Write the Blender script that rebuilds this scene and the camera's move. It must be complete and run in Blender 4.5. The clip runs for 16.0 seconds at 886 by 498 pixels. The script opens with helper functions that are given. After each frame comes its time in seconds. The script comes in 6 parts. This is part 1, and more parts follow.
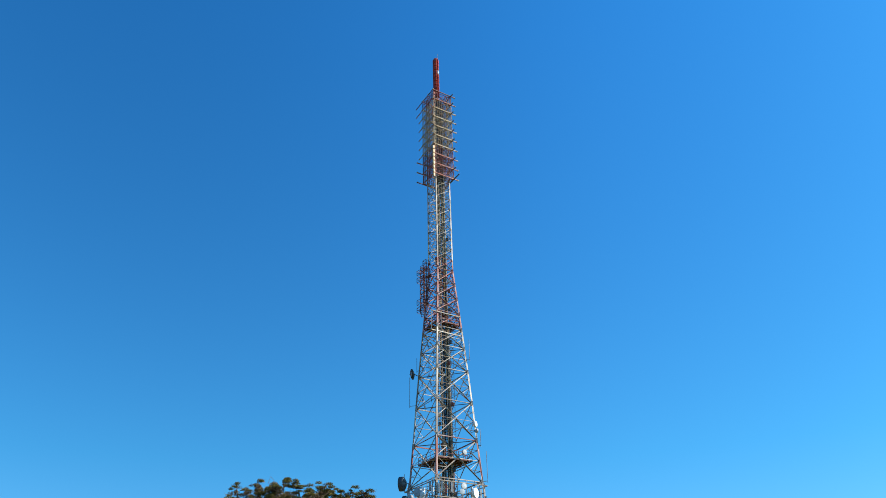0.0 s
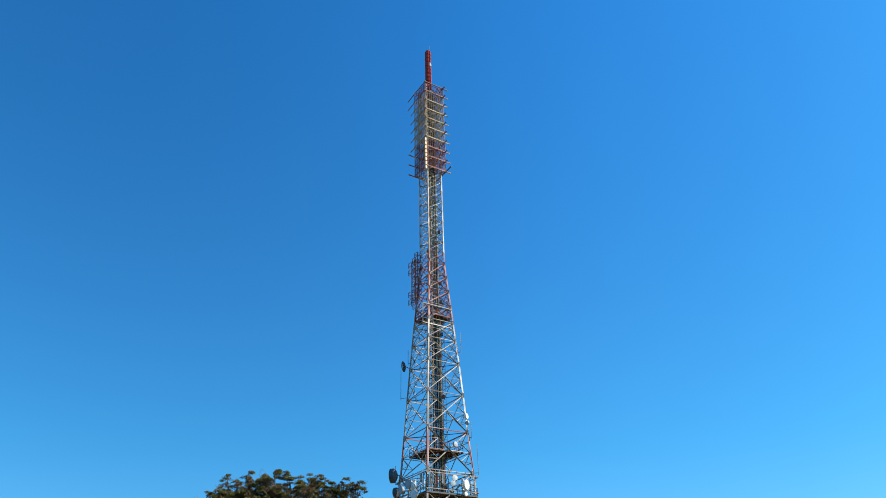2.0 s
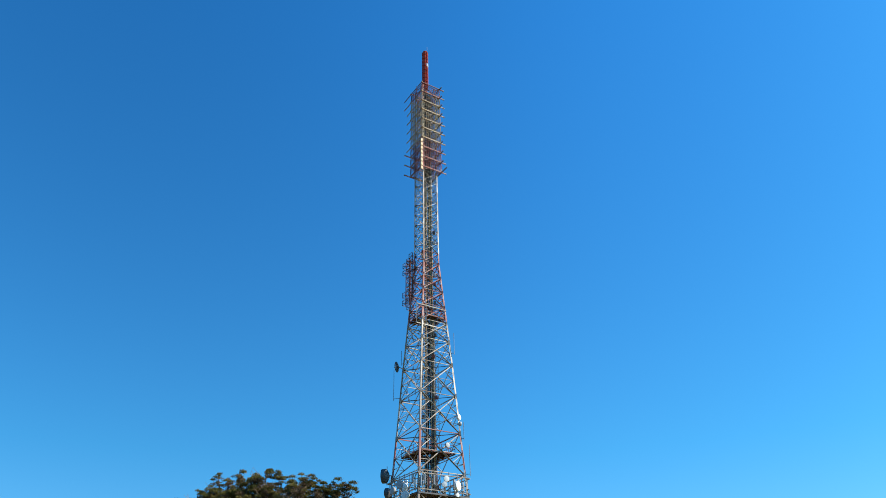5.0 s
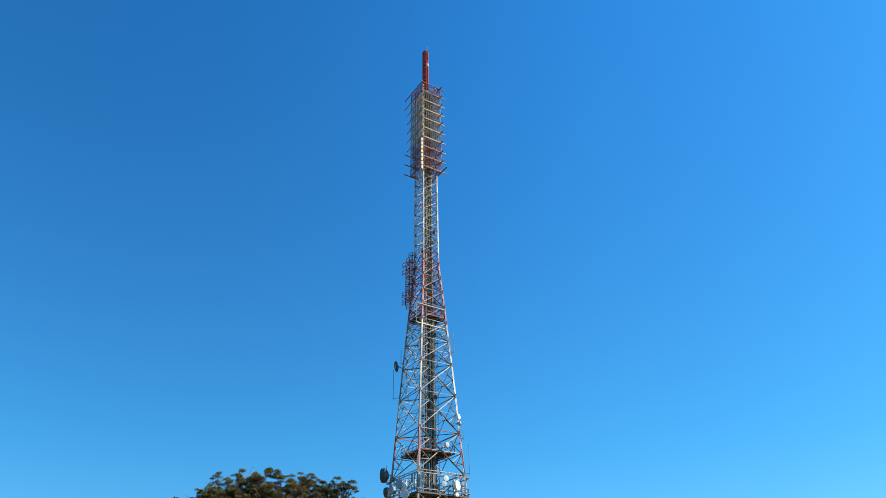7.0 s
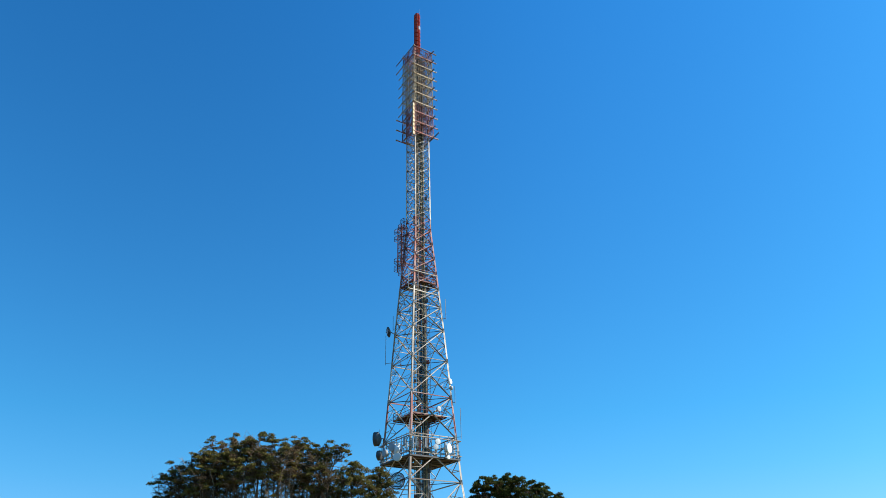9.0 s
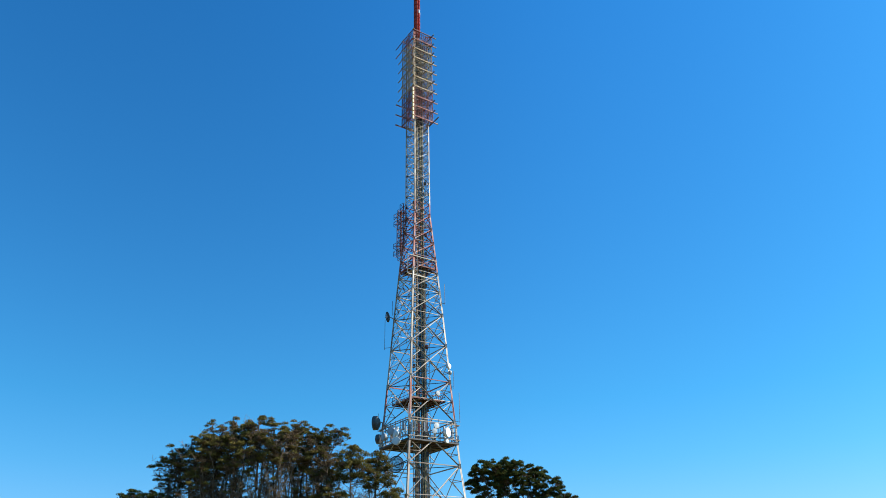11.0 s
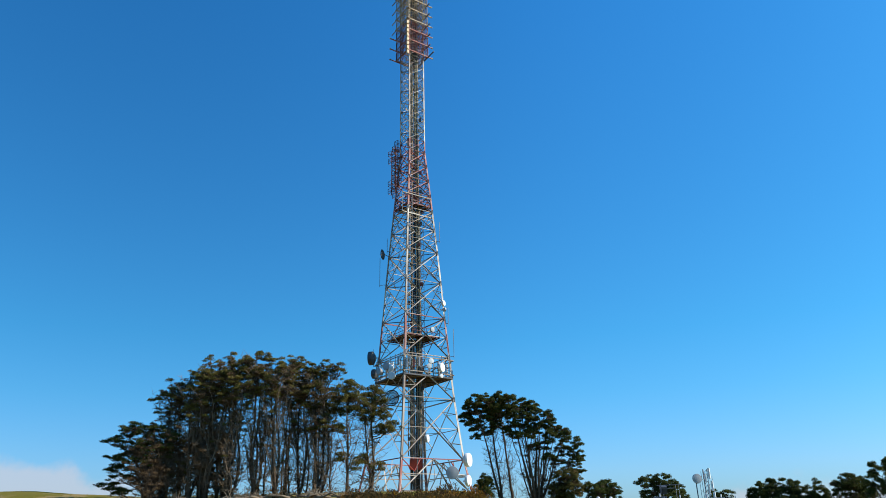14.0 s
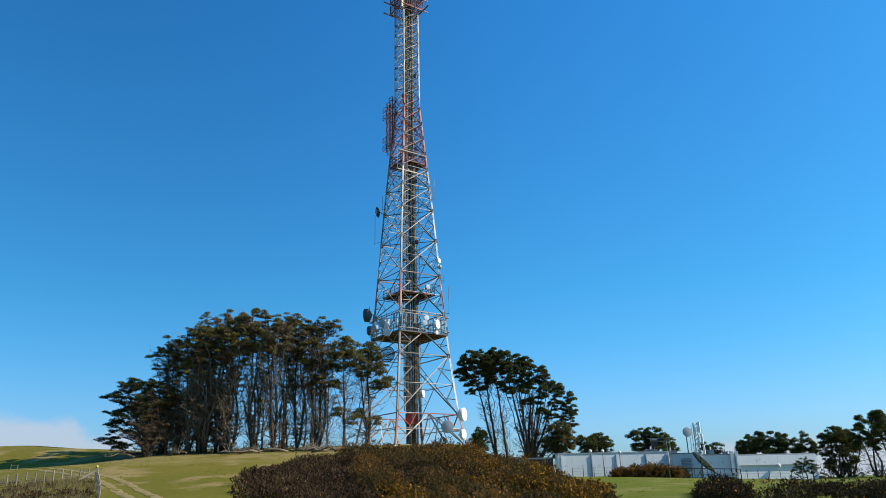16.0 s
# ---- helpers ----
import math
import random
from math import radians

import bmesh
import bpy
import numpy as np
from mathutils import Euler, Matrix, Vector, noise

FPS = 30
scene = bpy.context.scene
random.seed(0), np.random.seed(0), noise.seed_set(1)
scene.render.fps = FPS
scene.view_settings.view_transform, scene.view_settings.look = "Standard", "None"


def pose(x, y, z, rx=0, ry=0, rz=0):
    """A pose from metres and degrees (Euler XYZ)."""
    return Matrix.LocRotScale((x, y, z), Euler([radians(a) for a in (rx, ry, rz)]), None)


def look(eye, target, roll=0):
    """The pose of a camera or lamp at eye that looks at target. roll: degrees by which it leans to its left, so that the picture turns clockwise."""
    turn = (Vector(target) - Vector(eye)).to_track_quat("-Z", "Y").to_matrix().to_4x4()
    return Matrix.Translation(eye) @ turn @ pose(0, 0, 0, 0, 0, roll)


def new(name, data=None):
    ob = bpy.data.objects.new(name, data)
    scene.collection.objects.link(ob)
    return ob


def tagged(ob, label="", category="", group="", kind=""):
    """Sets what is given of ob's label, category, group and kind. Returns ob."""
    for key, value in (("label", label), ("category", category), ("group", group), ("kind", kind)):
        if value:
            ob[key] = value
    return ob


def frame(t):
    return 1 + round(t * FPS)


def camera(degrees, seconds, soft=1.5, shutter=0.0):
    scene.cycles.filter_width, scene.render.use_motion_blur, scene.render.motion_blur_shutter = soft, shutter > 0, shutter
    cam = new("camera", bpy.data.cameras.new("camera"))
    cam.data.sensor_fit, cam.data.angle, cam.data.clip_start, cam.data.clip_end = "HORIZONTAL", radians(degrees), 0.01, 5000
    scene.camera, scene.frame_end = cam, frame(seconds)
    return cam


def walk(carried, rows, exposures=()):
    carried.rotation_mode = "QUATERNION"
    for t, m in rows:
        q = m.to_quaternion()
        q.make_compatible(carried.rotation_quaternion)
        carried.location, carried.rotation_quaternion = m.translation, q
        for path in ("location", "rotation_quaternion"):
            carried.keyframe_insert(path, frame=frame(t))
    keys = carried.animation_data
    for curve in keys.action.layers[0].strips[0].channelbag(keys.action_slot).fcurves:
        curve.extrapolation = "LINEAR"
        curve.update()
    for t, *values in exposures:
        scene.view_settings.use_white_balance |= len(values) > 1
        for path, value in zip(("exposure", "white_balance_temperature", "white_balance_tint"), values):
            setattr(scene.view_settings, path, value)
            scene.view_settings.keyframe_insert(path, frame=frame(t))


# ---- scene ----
# ---- camera ----
EYE = 1.6
cam = camera(65.0, 16.0, soft=0.45)
walk(cam, [
    (0.0, pose(0, 0, EYE, 121.719, 1.283, 3.456)),
    (0.5, pose(0, 0, EYE, 121.756, 0.989, 3.193)),
    (1.0, pose(0, 0, EYE, 121.040, 1.190, 3.252)),
    (1.5, pose(0, 0, EYE, 120.945, 1.671, 2.964)),
    (2.0, pose(0, 0, EYE, 121.091, 1.484, 2.768)),
    (2.5, pose(0, 0, EYE, 121.356, 1.173, 3.024)),
    (3.0, pose(0, 0, EYE, 121.612, 0.980, 2.714)),
    (3.5, pose(0, 0, EYE, 121.603, 0.972, 2.213)),
    (4.0, pose(0, 0, EYE, 121.322, 1.161, 2.003)),
    (6.3, pose(0, 0, EYE, 121.098, 0.882, 1.863)),
    (6.5, pose(0, 0, EYE, 121.535, 1.047, 1.218)),
    (7.0, pose(0, 0, EYE, 121.108, 0.980, 1.941)),
    (7.5, pose(0, 0, EYE, 120.516, 1.160, 1.864)),
    (8.0, pose(0, 0, EYE, 120.123, 1.137, 1.980)),
    (8.5, pose(0, 0, EYE, 119.440, 1.064, 1.606)),
    (9.0, pose(0, 0, EYE, 118.318, 1.289, 1.351)),
    (9.2, pose(0, 0, EYE, 118.335, 1.356, 0.991)),
    (11.3, pose(0, 0, EYE, 117.000, 1.150, 1.230)),
    (11.5, pose(0, 0, EYE, 116.984, 1.170, 0.912)),
    (12.0, pose(0, 0, EYE, 115.477, 1.162, 0.389)),
    (12.5, pose(0, 0, EYE, 115.383, 0.864, 0.451)),
    (13.0, pose(0, 0, EYE, 114.142, 0.871, 0.795)),
    (13.5, pose(0, 0, EYE, 113.210, 1.083, 0.749)),
    (14.0, pose(0, 0, EYE, 111.973, 1.196, 0.762)),
    (14.5, pose(0, 0, EYE, 111.069, 1.177, 0.672)),
    (15.0, pose(0, 0, EYE, 110.228, 1.127, 0.510)),
    (15.5, pose(0, 0, EYE, 109.557, 1.104, 0.721)),
    (16.0, pose(0, 0, EYE, 108.478, 1.355, 0.396)),
], exposures=[(0.0, 0.5), (12.0, 0.52), (13.3, 0.47), (14.4, 0.36), (16.0, 0.37)])

# ---- world, sun, exposure ----
SUN_AZ, SUN_EL = radians(94), radians(34)          # clockwise from +y

world = bpy.data.worlds.new("sky")
world.use_nodes = True
scene.world = world
wn, wl = world.node_tree.nodes, world.node_tree.links
wn.clear()
w_out = wn.new("ShaderNodeOutputWorld")
w_bg = wn.new("ShaderNodeBackground")
w_bg.inputs["Strength"].default_value = 0.08
w_sky = wn.new("ShaderNodeTexSky")
w_sky.sky_type = "NISHITA"
w_sky.sun_disc = False
w_sky.sun_elevation, w_sky.sun_rotation = SUN_EL, SUN_AZ
w_sky.altitude, w_sky.air_density, w_sky.dust_density, w_sky.ozone_density = 400, 1.0, 1.3, 4.0
# low cumulus along the horizon
w_tc = wn.new("ShaderNodeTexCoord")
w_sep = wn.new("ShaderNodeSeparateXYZ")
w_noise = wn.new("ShaderNodeTexNoise")
w_noise.inputs["Scale"].default_value = 10.0
w_noise.inputs["Detail"].default_value = 6.0
w_noise.inputs["Roughness"].default_value = 0.5
w_mul = wn.new("ShaderNodeMath"); w_mul.operation = "MULTIPLY_ADD"
w_mul.inputs[1].default_value = -5.0; w_mul.inputs[2].default_value = -0.40
w_add = wn.new("ShaderNodeMath"); w_add.operation = "ADD"
w_map = wn.new("ShaderNodeMapRange"); w_map.interpolation_type = "SMOOTHSTEP"
w_map.inputs["From Min"].default_value, w_map.inputs["From Max"].default_value = 0.0, 0.17
w_map.inputs["To Max"].default_value = 0.68
w_mix = wn.new("ShaderNodeMix"); w_mix.data_type = "RGBA"
w_mix.inputs["B"].default_value = (5.6, 6.0, 6.9, 1)
wl.new(w_tc.outputs["Generated"], w_noise.inputs["Vector"])
wl.new(w_tc.outputs["Generated"], w_sep.inputs["Vector"])
wl.new(w_sep.outputs["Z"], w_mul.inputs[0])
wl.new(w_mul.outputs[0], w_add.inputs[0])
wl.new(w_noise.outputs["Fac"], w_add.inputs[1])
last = w_add.outputs[0]
for az, gain in ((-32, 0.42), (27.5, 0.22)):
    w_dot = wn.new("ShaderNodeVectorMath"); w_dot.operation = "DOT_PRODUCT"
    w_dot.inputs[1].default_value = (math.sin(radians(az)), math.cos(radians(az)), 0.03)
    wl.new(w_tc.outputs["Generated"], w_dot.inputs[0])
    w_lobe = wn.new("ShaderNodeMapRange"); w_lobe.interpolation_type = "SMOOTHSTEP"
    w_lobe.inputs["From Min"].default_value, w_lobe.inputs["From Max"].default_value = 0.982, 0.9995
    w_lobe.inputs["To Max"].default_value = gain
    wl.new(w_dot.outputs["Value"], w_lobe.inputs["Value"])
    w_sum = wn.new("ShaderNodeMath"); w_sum.operation = "ADD"
    wl.new(last, w_sum.inputs[0]); wl.new(w_lobe.outputs["Result"], w_sum.inputs[1])
    last = w_sum.outputs[0]
wl.new(last, w_map.inputs["Value"])
wl.new(w_map.outputs["Result"], w_mix.inputs["Factor"])
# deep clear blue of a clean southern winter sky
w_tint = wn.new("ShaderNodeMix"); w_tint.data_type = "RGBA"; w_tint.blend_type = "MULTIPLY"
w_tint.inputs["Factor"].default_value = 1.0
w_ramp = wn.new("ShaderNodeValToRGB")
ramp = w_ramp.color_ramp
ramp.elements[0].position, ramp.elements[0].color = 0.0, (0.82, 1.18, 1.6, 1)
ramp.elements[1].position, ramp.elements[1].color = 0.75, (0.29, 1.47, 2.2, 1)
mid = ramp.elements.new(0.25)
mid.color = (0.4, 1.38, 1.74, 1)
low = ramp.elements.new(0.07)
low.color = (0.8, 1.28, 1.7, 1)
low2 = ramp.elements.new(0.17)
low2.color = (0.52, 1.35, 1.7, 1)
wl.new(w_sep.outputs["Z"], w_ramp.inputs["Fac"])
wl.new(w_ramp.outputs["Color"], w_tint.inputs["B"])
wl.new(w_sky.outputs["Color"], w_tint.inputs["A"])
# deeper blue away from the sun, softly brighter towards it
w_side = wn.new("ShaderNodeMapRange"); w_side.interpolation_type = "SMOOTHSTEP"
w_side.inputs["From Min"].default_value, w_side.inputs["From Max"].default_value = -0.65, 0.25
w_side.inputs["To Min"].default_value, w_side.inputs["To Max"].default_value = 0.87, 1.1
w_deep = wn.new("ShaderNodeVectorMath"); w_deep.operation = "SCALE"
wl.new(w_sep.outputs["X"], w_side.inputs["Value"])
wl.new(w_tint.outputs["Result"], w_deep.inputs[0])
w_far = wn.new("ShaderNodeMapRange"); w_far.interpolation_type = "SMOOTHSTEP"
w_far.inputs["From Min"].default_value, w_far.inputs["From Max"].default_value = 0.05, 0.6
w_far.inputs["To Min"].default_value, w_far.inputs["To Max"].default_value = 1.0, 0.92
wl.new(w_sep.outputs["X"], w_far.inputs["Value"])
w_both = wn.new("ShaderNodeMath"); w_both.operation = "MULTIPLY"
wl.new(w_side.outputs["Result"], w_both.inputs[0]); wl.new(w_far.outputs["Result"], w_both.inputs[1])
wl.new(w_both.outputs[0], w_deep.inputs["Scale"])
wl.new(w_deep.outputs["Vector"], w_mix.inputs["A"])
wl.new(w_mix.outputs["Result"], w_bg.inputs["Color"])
wl.new(w_bg.outputs["Background"], w_out.inputs["Surface"])

sun_data = bpy.data.lights.new("sun", "SUN")
sun_data.energy, sun_data.angle, sun_data.color = 5.0, radians(0.53), (1.0, 0.92, 0.8)
sun = new("sun", sun_data)
SUN_DIR = Vector((math.sin(SUN_AZ) * math.cos(SUN_EL), math.cos(SUN_AZ) * math.cos(SUN_EL), math.sin(SUN_EL)))
sun.matrix_world = look(SUN_DIR * 300, (0, 0, 0))


# ---- materials ----
def material(name, colour, colour2=None, rough=0.8, metal=0.0, scale=1.0, fine=12.0, bump=0.3, dist=0.02,
             spots=None, spot_amount=0.5, island=0.0, random=0.0, translucent=0.0):
    """Two-scale noise between two colours, a third as blotches, fine bump, and a shift per loose piece or object."""
    m = bpy.data.materials.new(name)
    m.use_nodes = True
    n, l = m.node_tree.nodes, m.node_tree.links
    b = n["Principled BSDF"]
    b.inputs["Roughness"].default_value = rough
    b.inputs["Metallic"].default_value = metal
    b.inputs["Specular IOR Level"].default_value = 0.05 if translucent or rough > 0.88 else 0.3
    tc = n.new("ShaderNodeTexCoord")
    big = n.new("ShaderNodeTexNoise"); big.inputs["Scale"].default_value = scale; big.inputs["Detail"].default_value = 5
    small = n.new("ShaderNodeTexNoise"); small.inputs["Scale"].default_value = scale * fine; small.inputs["Detail"].default_value = 4
    for x in (big, small):
        l.new(tc.outputs["Object"], x.inputs["Vector"])
    fac = n.new("ShaderNodeMath"); fac.operation = "MULTIPLY_ADD"; fac.inputs[1].default_value = 0.55
    l.new(small.outputs["Fac"], fac.inputs[0])
    half = n.new("ShaderNodeMath"); half.operation = "MULTIPLY_ADD"; half.inputs[1].default_value = 1.6; half.inputs[2].default_value = -0.58
    l.new(big.outputs["Fac"], half.inputs[0])
    l.new(half.outputs[0], fac.inputs[2])
    last = fac.outputs[0]
    for amount, node, out in ((island, "ShaderNodeNewGeometry", "Random Per Island"), (random, "ShaderNodeObjectInfo", "Random")):
        if amount:
            r = n.new(node)
            a = n.new("ShaderNodeMath"); a.operation = "MULTIPLY_ADD"; a.inputs[1].default_value = amount; 
            l.new(r.outputs[out], a.inputs[0]); 
            s = n.new("ShaderNodeMath"); s.operation = "SUBTRACT"; s.inputs[1].default_value = amount / 2
            l.new(last, a.inputs[2]); l.new(a.outputs[0], s.inputs[0])
            last = s.outputs[0]
    mix = n.new("ShaderNodeMix"); mix.data_type = "RGBA"
    mix.inputs["A"].default_value = (*colour, 1)
    mix.inputs["B"].default_value = (*(colour2 or [c * 0.7 for c in colour]), 1)
    l.new(last, mix.inputs["Factor"])
    col = mix.outputs["Result"]
    if spots:
        sp = n.new("ShaderNodeTexNoise"); sp.inputs["Scale"].default_value = scale * 2.3; sp.inputs["Detail"].default_value = 7
        l.new(tc.outputs["Object"], sp.inputs["Vector"])
        ra = n.new("ShaderNodeMapRange")
        ra.inputs["From Min"].default_value, ra.inputs["From Max"].default_value = 0.68 - 0.3 * spot_amount, 0.78 - 0.3 * spot_amount
        l.new(sp.outputs["Fac"], ra.inputs["Value"])
        m2 = n.new("ShaderNodeMix"); m2.data_type = "RGBA"; m2.inputs["B"].default_value = (*spots, 1)
        l.new(ra.outputs["Result"], m2.inputs["Factor"]); l.new(col, m2.inputs["A"])
        col = m2.outputs["Result"]
    l.new(col, b.inputs["Base Color"])
    if bump:
        bp = n.new("ShaderNodeBump"); bp.inputs["Strength"].default_value = bump; bp.inputs["Distance"].default_value = dist
        l.new(small.outputs["Fac"], bp.inputs["Height"]); l.new(bp.outputs["Normal"], b.inputs["Normal"])
    if translucent:
        tr = n.new("ShaderNodeBsdfTranslucent"); l.new(col, tr.inputs["Color"])
        ms = n.new("ShaderNodeMixShader"); ms.inputs["Fac"].default_value = translucent
        l.new(b.outputs["BSDF"], ms.inputs[1]); l.new(tr.outputs["BSDF"], ms.inputs[2])
        l.new(ms.outputs["Shader"], n["Material Output"].inputs["Surface"])
    return m


WHITE = material("white_tower_paint", (0.62, 0.54, 0.45), (0.26, 0.21, 0.165), 0.55, scale=0.8, spots=(0.14, 0.07, 0.045), spot_amount=0.53, random=1.0)
RED = material("faded_red_tower_paint", (0.38, 0.1, 0.07), (0.24, 0.08, 0.062), 0.6, scale=0.8, spots=(0.5, 0.39, 0.34), spot_amount=0.56, random=0.8)
CREAM = material("weathered_cream_paint", (0.56, 0.42, 0.27), (0.3, 0.2, 0.12), 0.6, scale=0.8, spots=(0.12, 0.06, 0.035), spot_amount=0.42, random=0.8)
MAST_RED = material("orange_red_antenna_paint", (0.46, 0.06, 0.025), (0.32, 0.04, 0.02), 0.45, scale=1.0, random=0.35)
BROWN_RED = material("rust_red_steel", (0.2, 0.06, 0.048), (0.11, 0.038, 0.032), 0.6, scale=1.0, random=0.5)
GALV = material("galvanised_steel", (0.3, 0.3, 0.3), (0.17, 0.17, 0.175), 0.5, 0.4, scale=2.0, random=0.5)
FEEDER = material("yellowed_feeder_cable", (0.46, 0.37, 0.18), (0.26, 0.205, 0.1), 0.6, scale=1.5, random=0.5)
GRATE = material("dark_rusty_floor_plate", (0.13, 0.07, 0.05), (0.07, 0.045, 0.035), 0.8, scale=1.2)
CABLE = material("black_cable_sheath", (0.03, 0.03, 0.032), (0.055, 0.052, 0.05), 0.6, scale=1.5, random=0.4)
DARK_STEEL = material("dull_dark_steel", (0.09, 0.09, 0.095), (0.05, 0.05, 0.052), 0.55, 0.2, scale=1.0, random=0.4)
DISH_WHITE = material("white_dish_shell", (0.78, 0.78, 0.76), (0.66, 0.66, 0.64), 0.45, scale=0.9, bump=0.05)
STRIP = material("cream_antenna_cover", (0.66, 0.45, 0.23), (0.52, 0.35, 0.17), 0.5, scale=0.9, bump=0.05)
DISH_GREY = material("grey_dish_shell", (0.4, 0.41, 0.42), (0.32, 0.33, 0.34), 0.5, scale=0.9, bump=0.05)
DRUM_DARK = material("dark_grey_dish_shroud", (0.1, 0.105, 0.11), (0.06, 0.065, 0.07), 0.5, scale=0.9, bump=0.05)
WALL = material("pale_grey_painted_concrete", (0.66, 0.66, 0.66), (0.54, 0.545, 0.55), 0.75, scale=0.35, fine=20, spots=(0.42, 0.42, 0.41), spot_amount=0.25, random=0.25, dist=0.01)
ROOF = material("grey_roof_edge", (0.3, 0.31, 0.33), (0.22, 0.23, 0.24), 0.6, scale=0.6)
DARKROOM = material("dark_shed_cladding", (0.07, 0.07, 0.075), (0.045, 0.045, 0.05), 0.7, scale=0.6)
POST = material("weathered_grey_timber", (0.29, 0.24, 0.175), (0.14, 0.115, 0.085), 0.85, scale=3.0, random=0.5)
WIRE = material("fence_wire", (0.3, 0.3, 0.3), (0.2, 0.2, 0.2), 0.4, 0.7, scale=2, bump=0)
YELLOW_CAP = material("yellow_plastic", (0.75, 0.6, 0.04), (0.65, 0.5, 0.03), 0.4, scale=4, bump=0)
BARK = material("pine_bark", (0.15, 0.105, 0.068), (0.046, 0.034, 0.024), 0.92, scale=1.6, fine=9, bump=0.8, dist=0.05, random=0.5)
TWIG = material("dead_grey_twigs", (0.27, 0.195, 0.13), (0.11, 0.08, 0.055), 0.92, scale=1.0, island=0.6)
DEAD_NEEDLES = material("dead_brown_needles", (0.15, 0.1, 0.056), (0.07, 0.047, 0.027), 0.85, scale=0.5, fine=5, bump=0, island=0.6, random=0.4, translucent=0.2)
DEADWOOD = material("bleached_dead_wood", (0.27, 0.205, 0.14), (0.14, 0.105, 0.07), 0.9, scale=2.0, random=0.6)
NEEDLES = material("pine_needles", (0.2, 0.165, 0.046), (0.062, 0.06, 0.019), 0.7, scale=0.55, fine=5, bump=0, island=0.5, random=0.6, spots=(0.24, 0.155, 0.062), spot_amount=0.38, translucent=0.3)
NEEDLES_DARK = material("dark_pine_needles", (0.11, 0.118, 0.03), (0.026, 0.038, 0.012), 0.7, scale=0.5, fine=6, bump=0, island=0.6, random=0.3, spots=(0.16, 0.115, 0.038), spot_amount=0.3, translucent=0.25)
GORSE = material("gorse_foliage", (0.23, 0.112, 0.03), (0.066, 0.044, 0.014), 0.8, scale=0.45, fine=2.2, bump=0, island=0.22, spots=(0.27, 0.125, 0.025), spot_amount=0.45, translucent=0.3)
HEATH = material("dark_heath_scrub", (0.1, 0.06, 0.03), (0.03, 0.02, 0.012), 0.85, scale=0.35, fine=4, bump=0, island=0.28, spots=(0.14, 0.08, 0.04), spot_amount=0.45, translucent=0.2)
GORSE_DARK = material("dark_gorse_foliage", (0.125, 0.08, 0.026), (0.042, 0.034, 0.013), 0.8, scale=0.45, fine=2.2, bump=0, island=0.2, spots=(0.16, 0.085, 0.028), spot_amount=0.42, translucent=0.3)
GORSE_FLOWER = material("gorse_flowers", (0.4, 0.2, 0.012), (0.17, 0.08, 0.01), 0.75, scale=0.5, bump=0, island=0.6, translucent=0.1)
SCRUB_BROWN = material("dry_brown_scrub", (0.085, 0.055, 0.03), (0.035, 0.023, 0.014), 0.9, scale=0.4, bump=0, island=0.7)
SCRUB_DARK = material("dark_brown_scrub", (0.05, 0.036, 0.018), (0.014, 0.011, 0.006), 0.85, scale=0.35, fine=4, bump=0, island=0.3, spots=(0.075, 0.048, 0.024), spot_amount=0.4, translucent=0.15)
BLADES = material("pasture_grass_blades", (0.15, 0.155, 0.02), (0.2, 0.165, 0.035), 0.9, scale=0.15, bump=0, island=0.4, translucent=0.4)
RUSH = material("pale_rush_stems", (0.22, 0.165, 0.075), (0.1, 0.08, 0.035), 0.9, scale=0.5, bump=0, island=0.7, translucent=0.2)
TRACK = material("bare_clay_track", (0.31, 0.225, 0.105), (0.21, 0.155, 0.06), 0.95, scale=0.9, fine=10, bump=0.6, spots=(0.135, 0.12, 0.014), spot_amount=0.5)
GRASS = material("pasture_grass", (0.112, 0.105, 0.012), (0.175, 0.135, 0.024), 0.95, scale=0.085, fine=18, bump=0.7, dist=0.12, spots=(0.25, 0.178, 0.066), spot_amount=0.5)

# the meadow grows greener towards the building
gn, gl = GRASS.node_tree.nodes, GRASS.node_tree.links
g_in = gn["Principled BSDF"].inputs["Base Color"]
g_old = g_in.links[0].from_socket
g_tc, g_sep, g_map, g_mix = gn.new("ShaderNodeTexCoord"), gn.new("ShaderNodeSeparateXYZ"), gn.new("ShaderNodeMapRange"), gn.new("ShaderNodeMix")
g_mix.data_type = "RGBA"
g_mix.inputs["B"].default_value = (0.1, 0.135, 0.012, 1)
g_map.inputs["From Min"].default_value, g_map.inputs["From Max"].default_value = 0.0, 16.0
g_map.inputs["To Max"].default_value = 0.55
gl.new(g_tc.outputs["Object"], g_sep.inputs["Vector"])
gl.new(g_sep.outputs["X"], g_map.inputs["Value"])
gl.new(g_map.outputs["Result"], g_mix.inputs["Factor"])
gl.new(g_old, g_mix.inputs["A"])
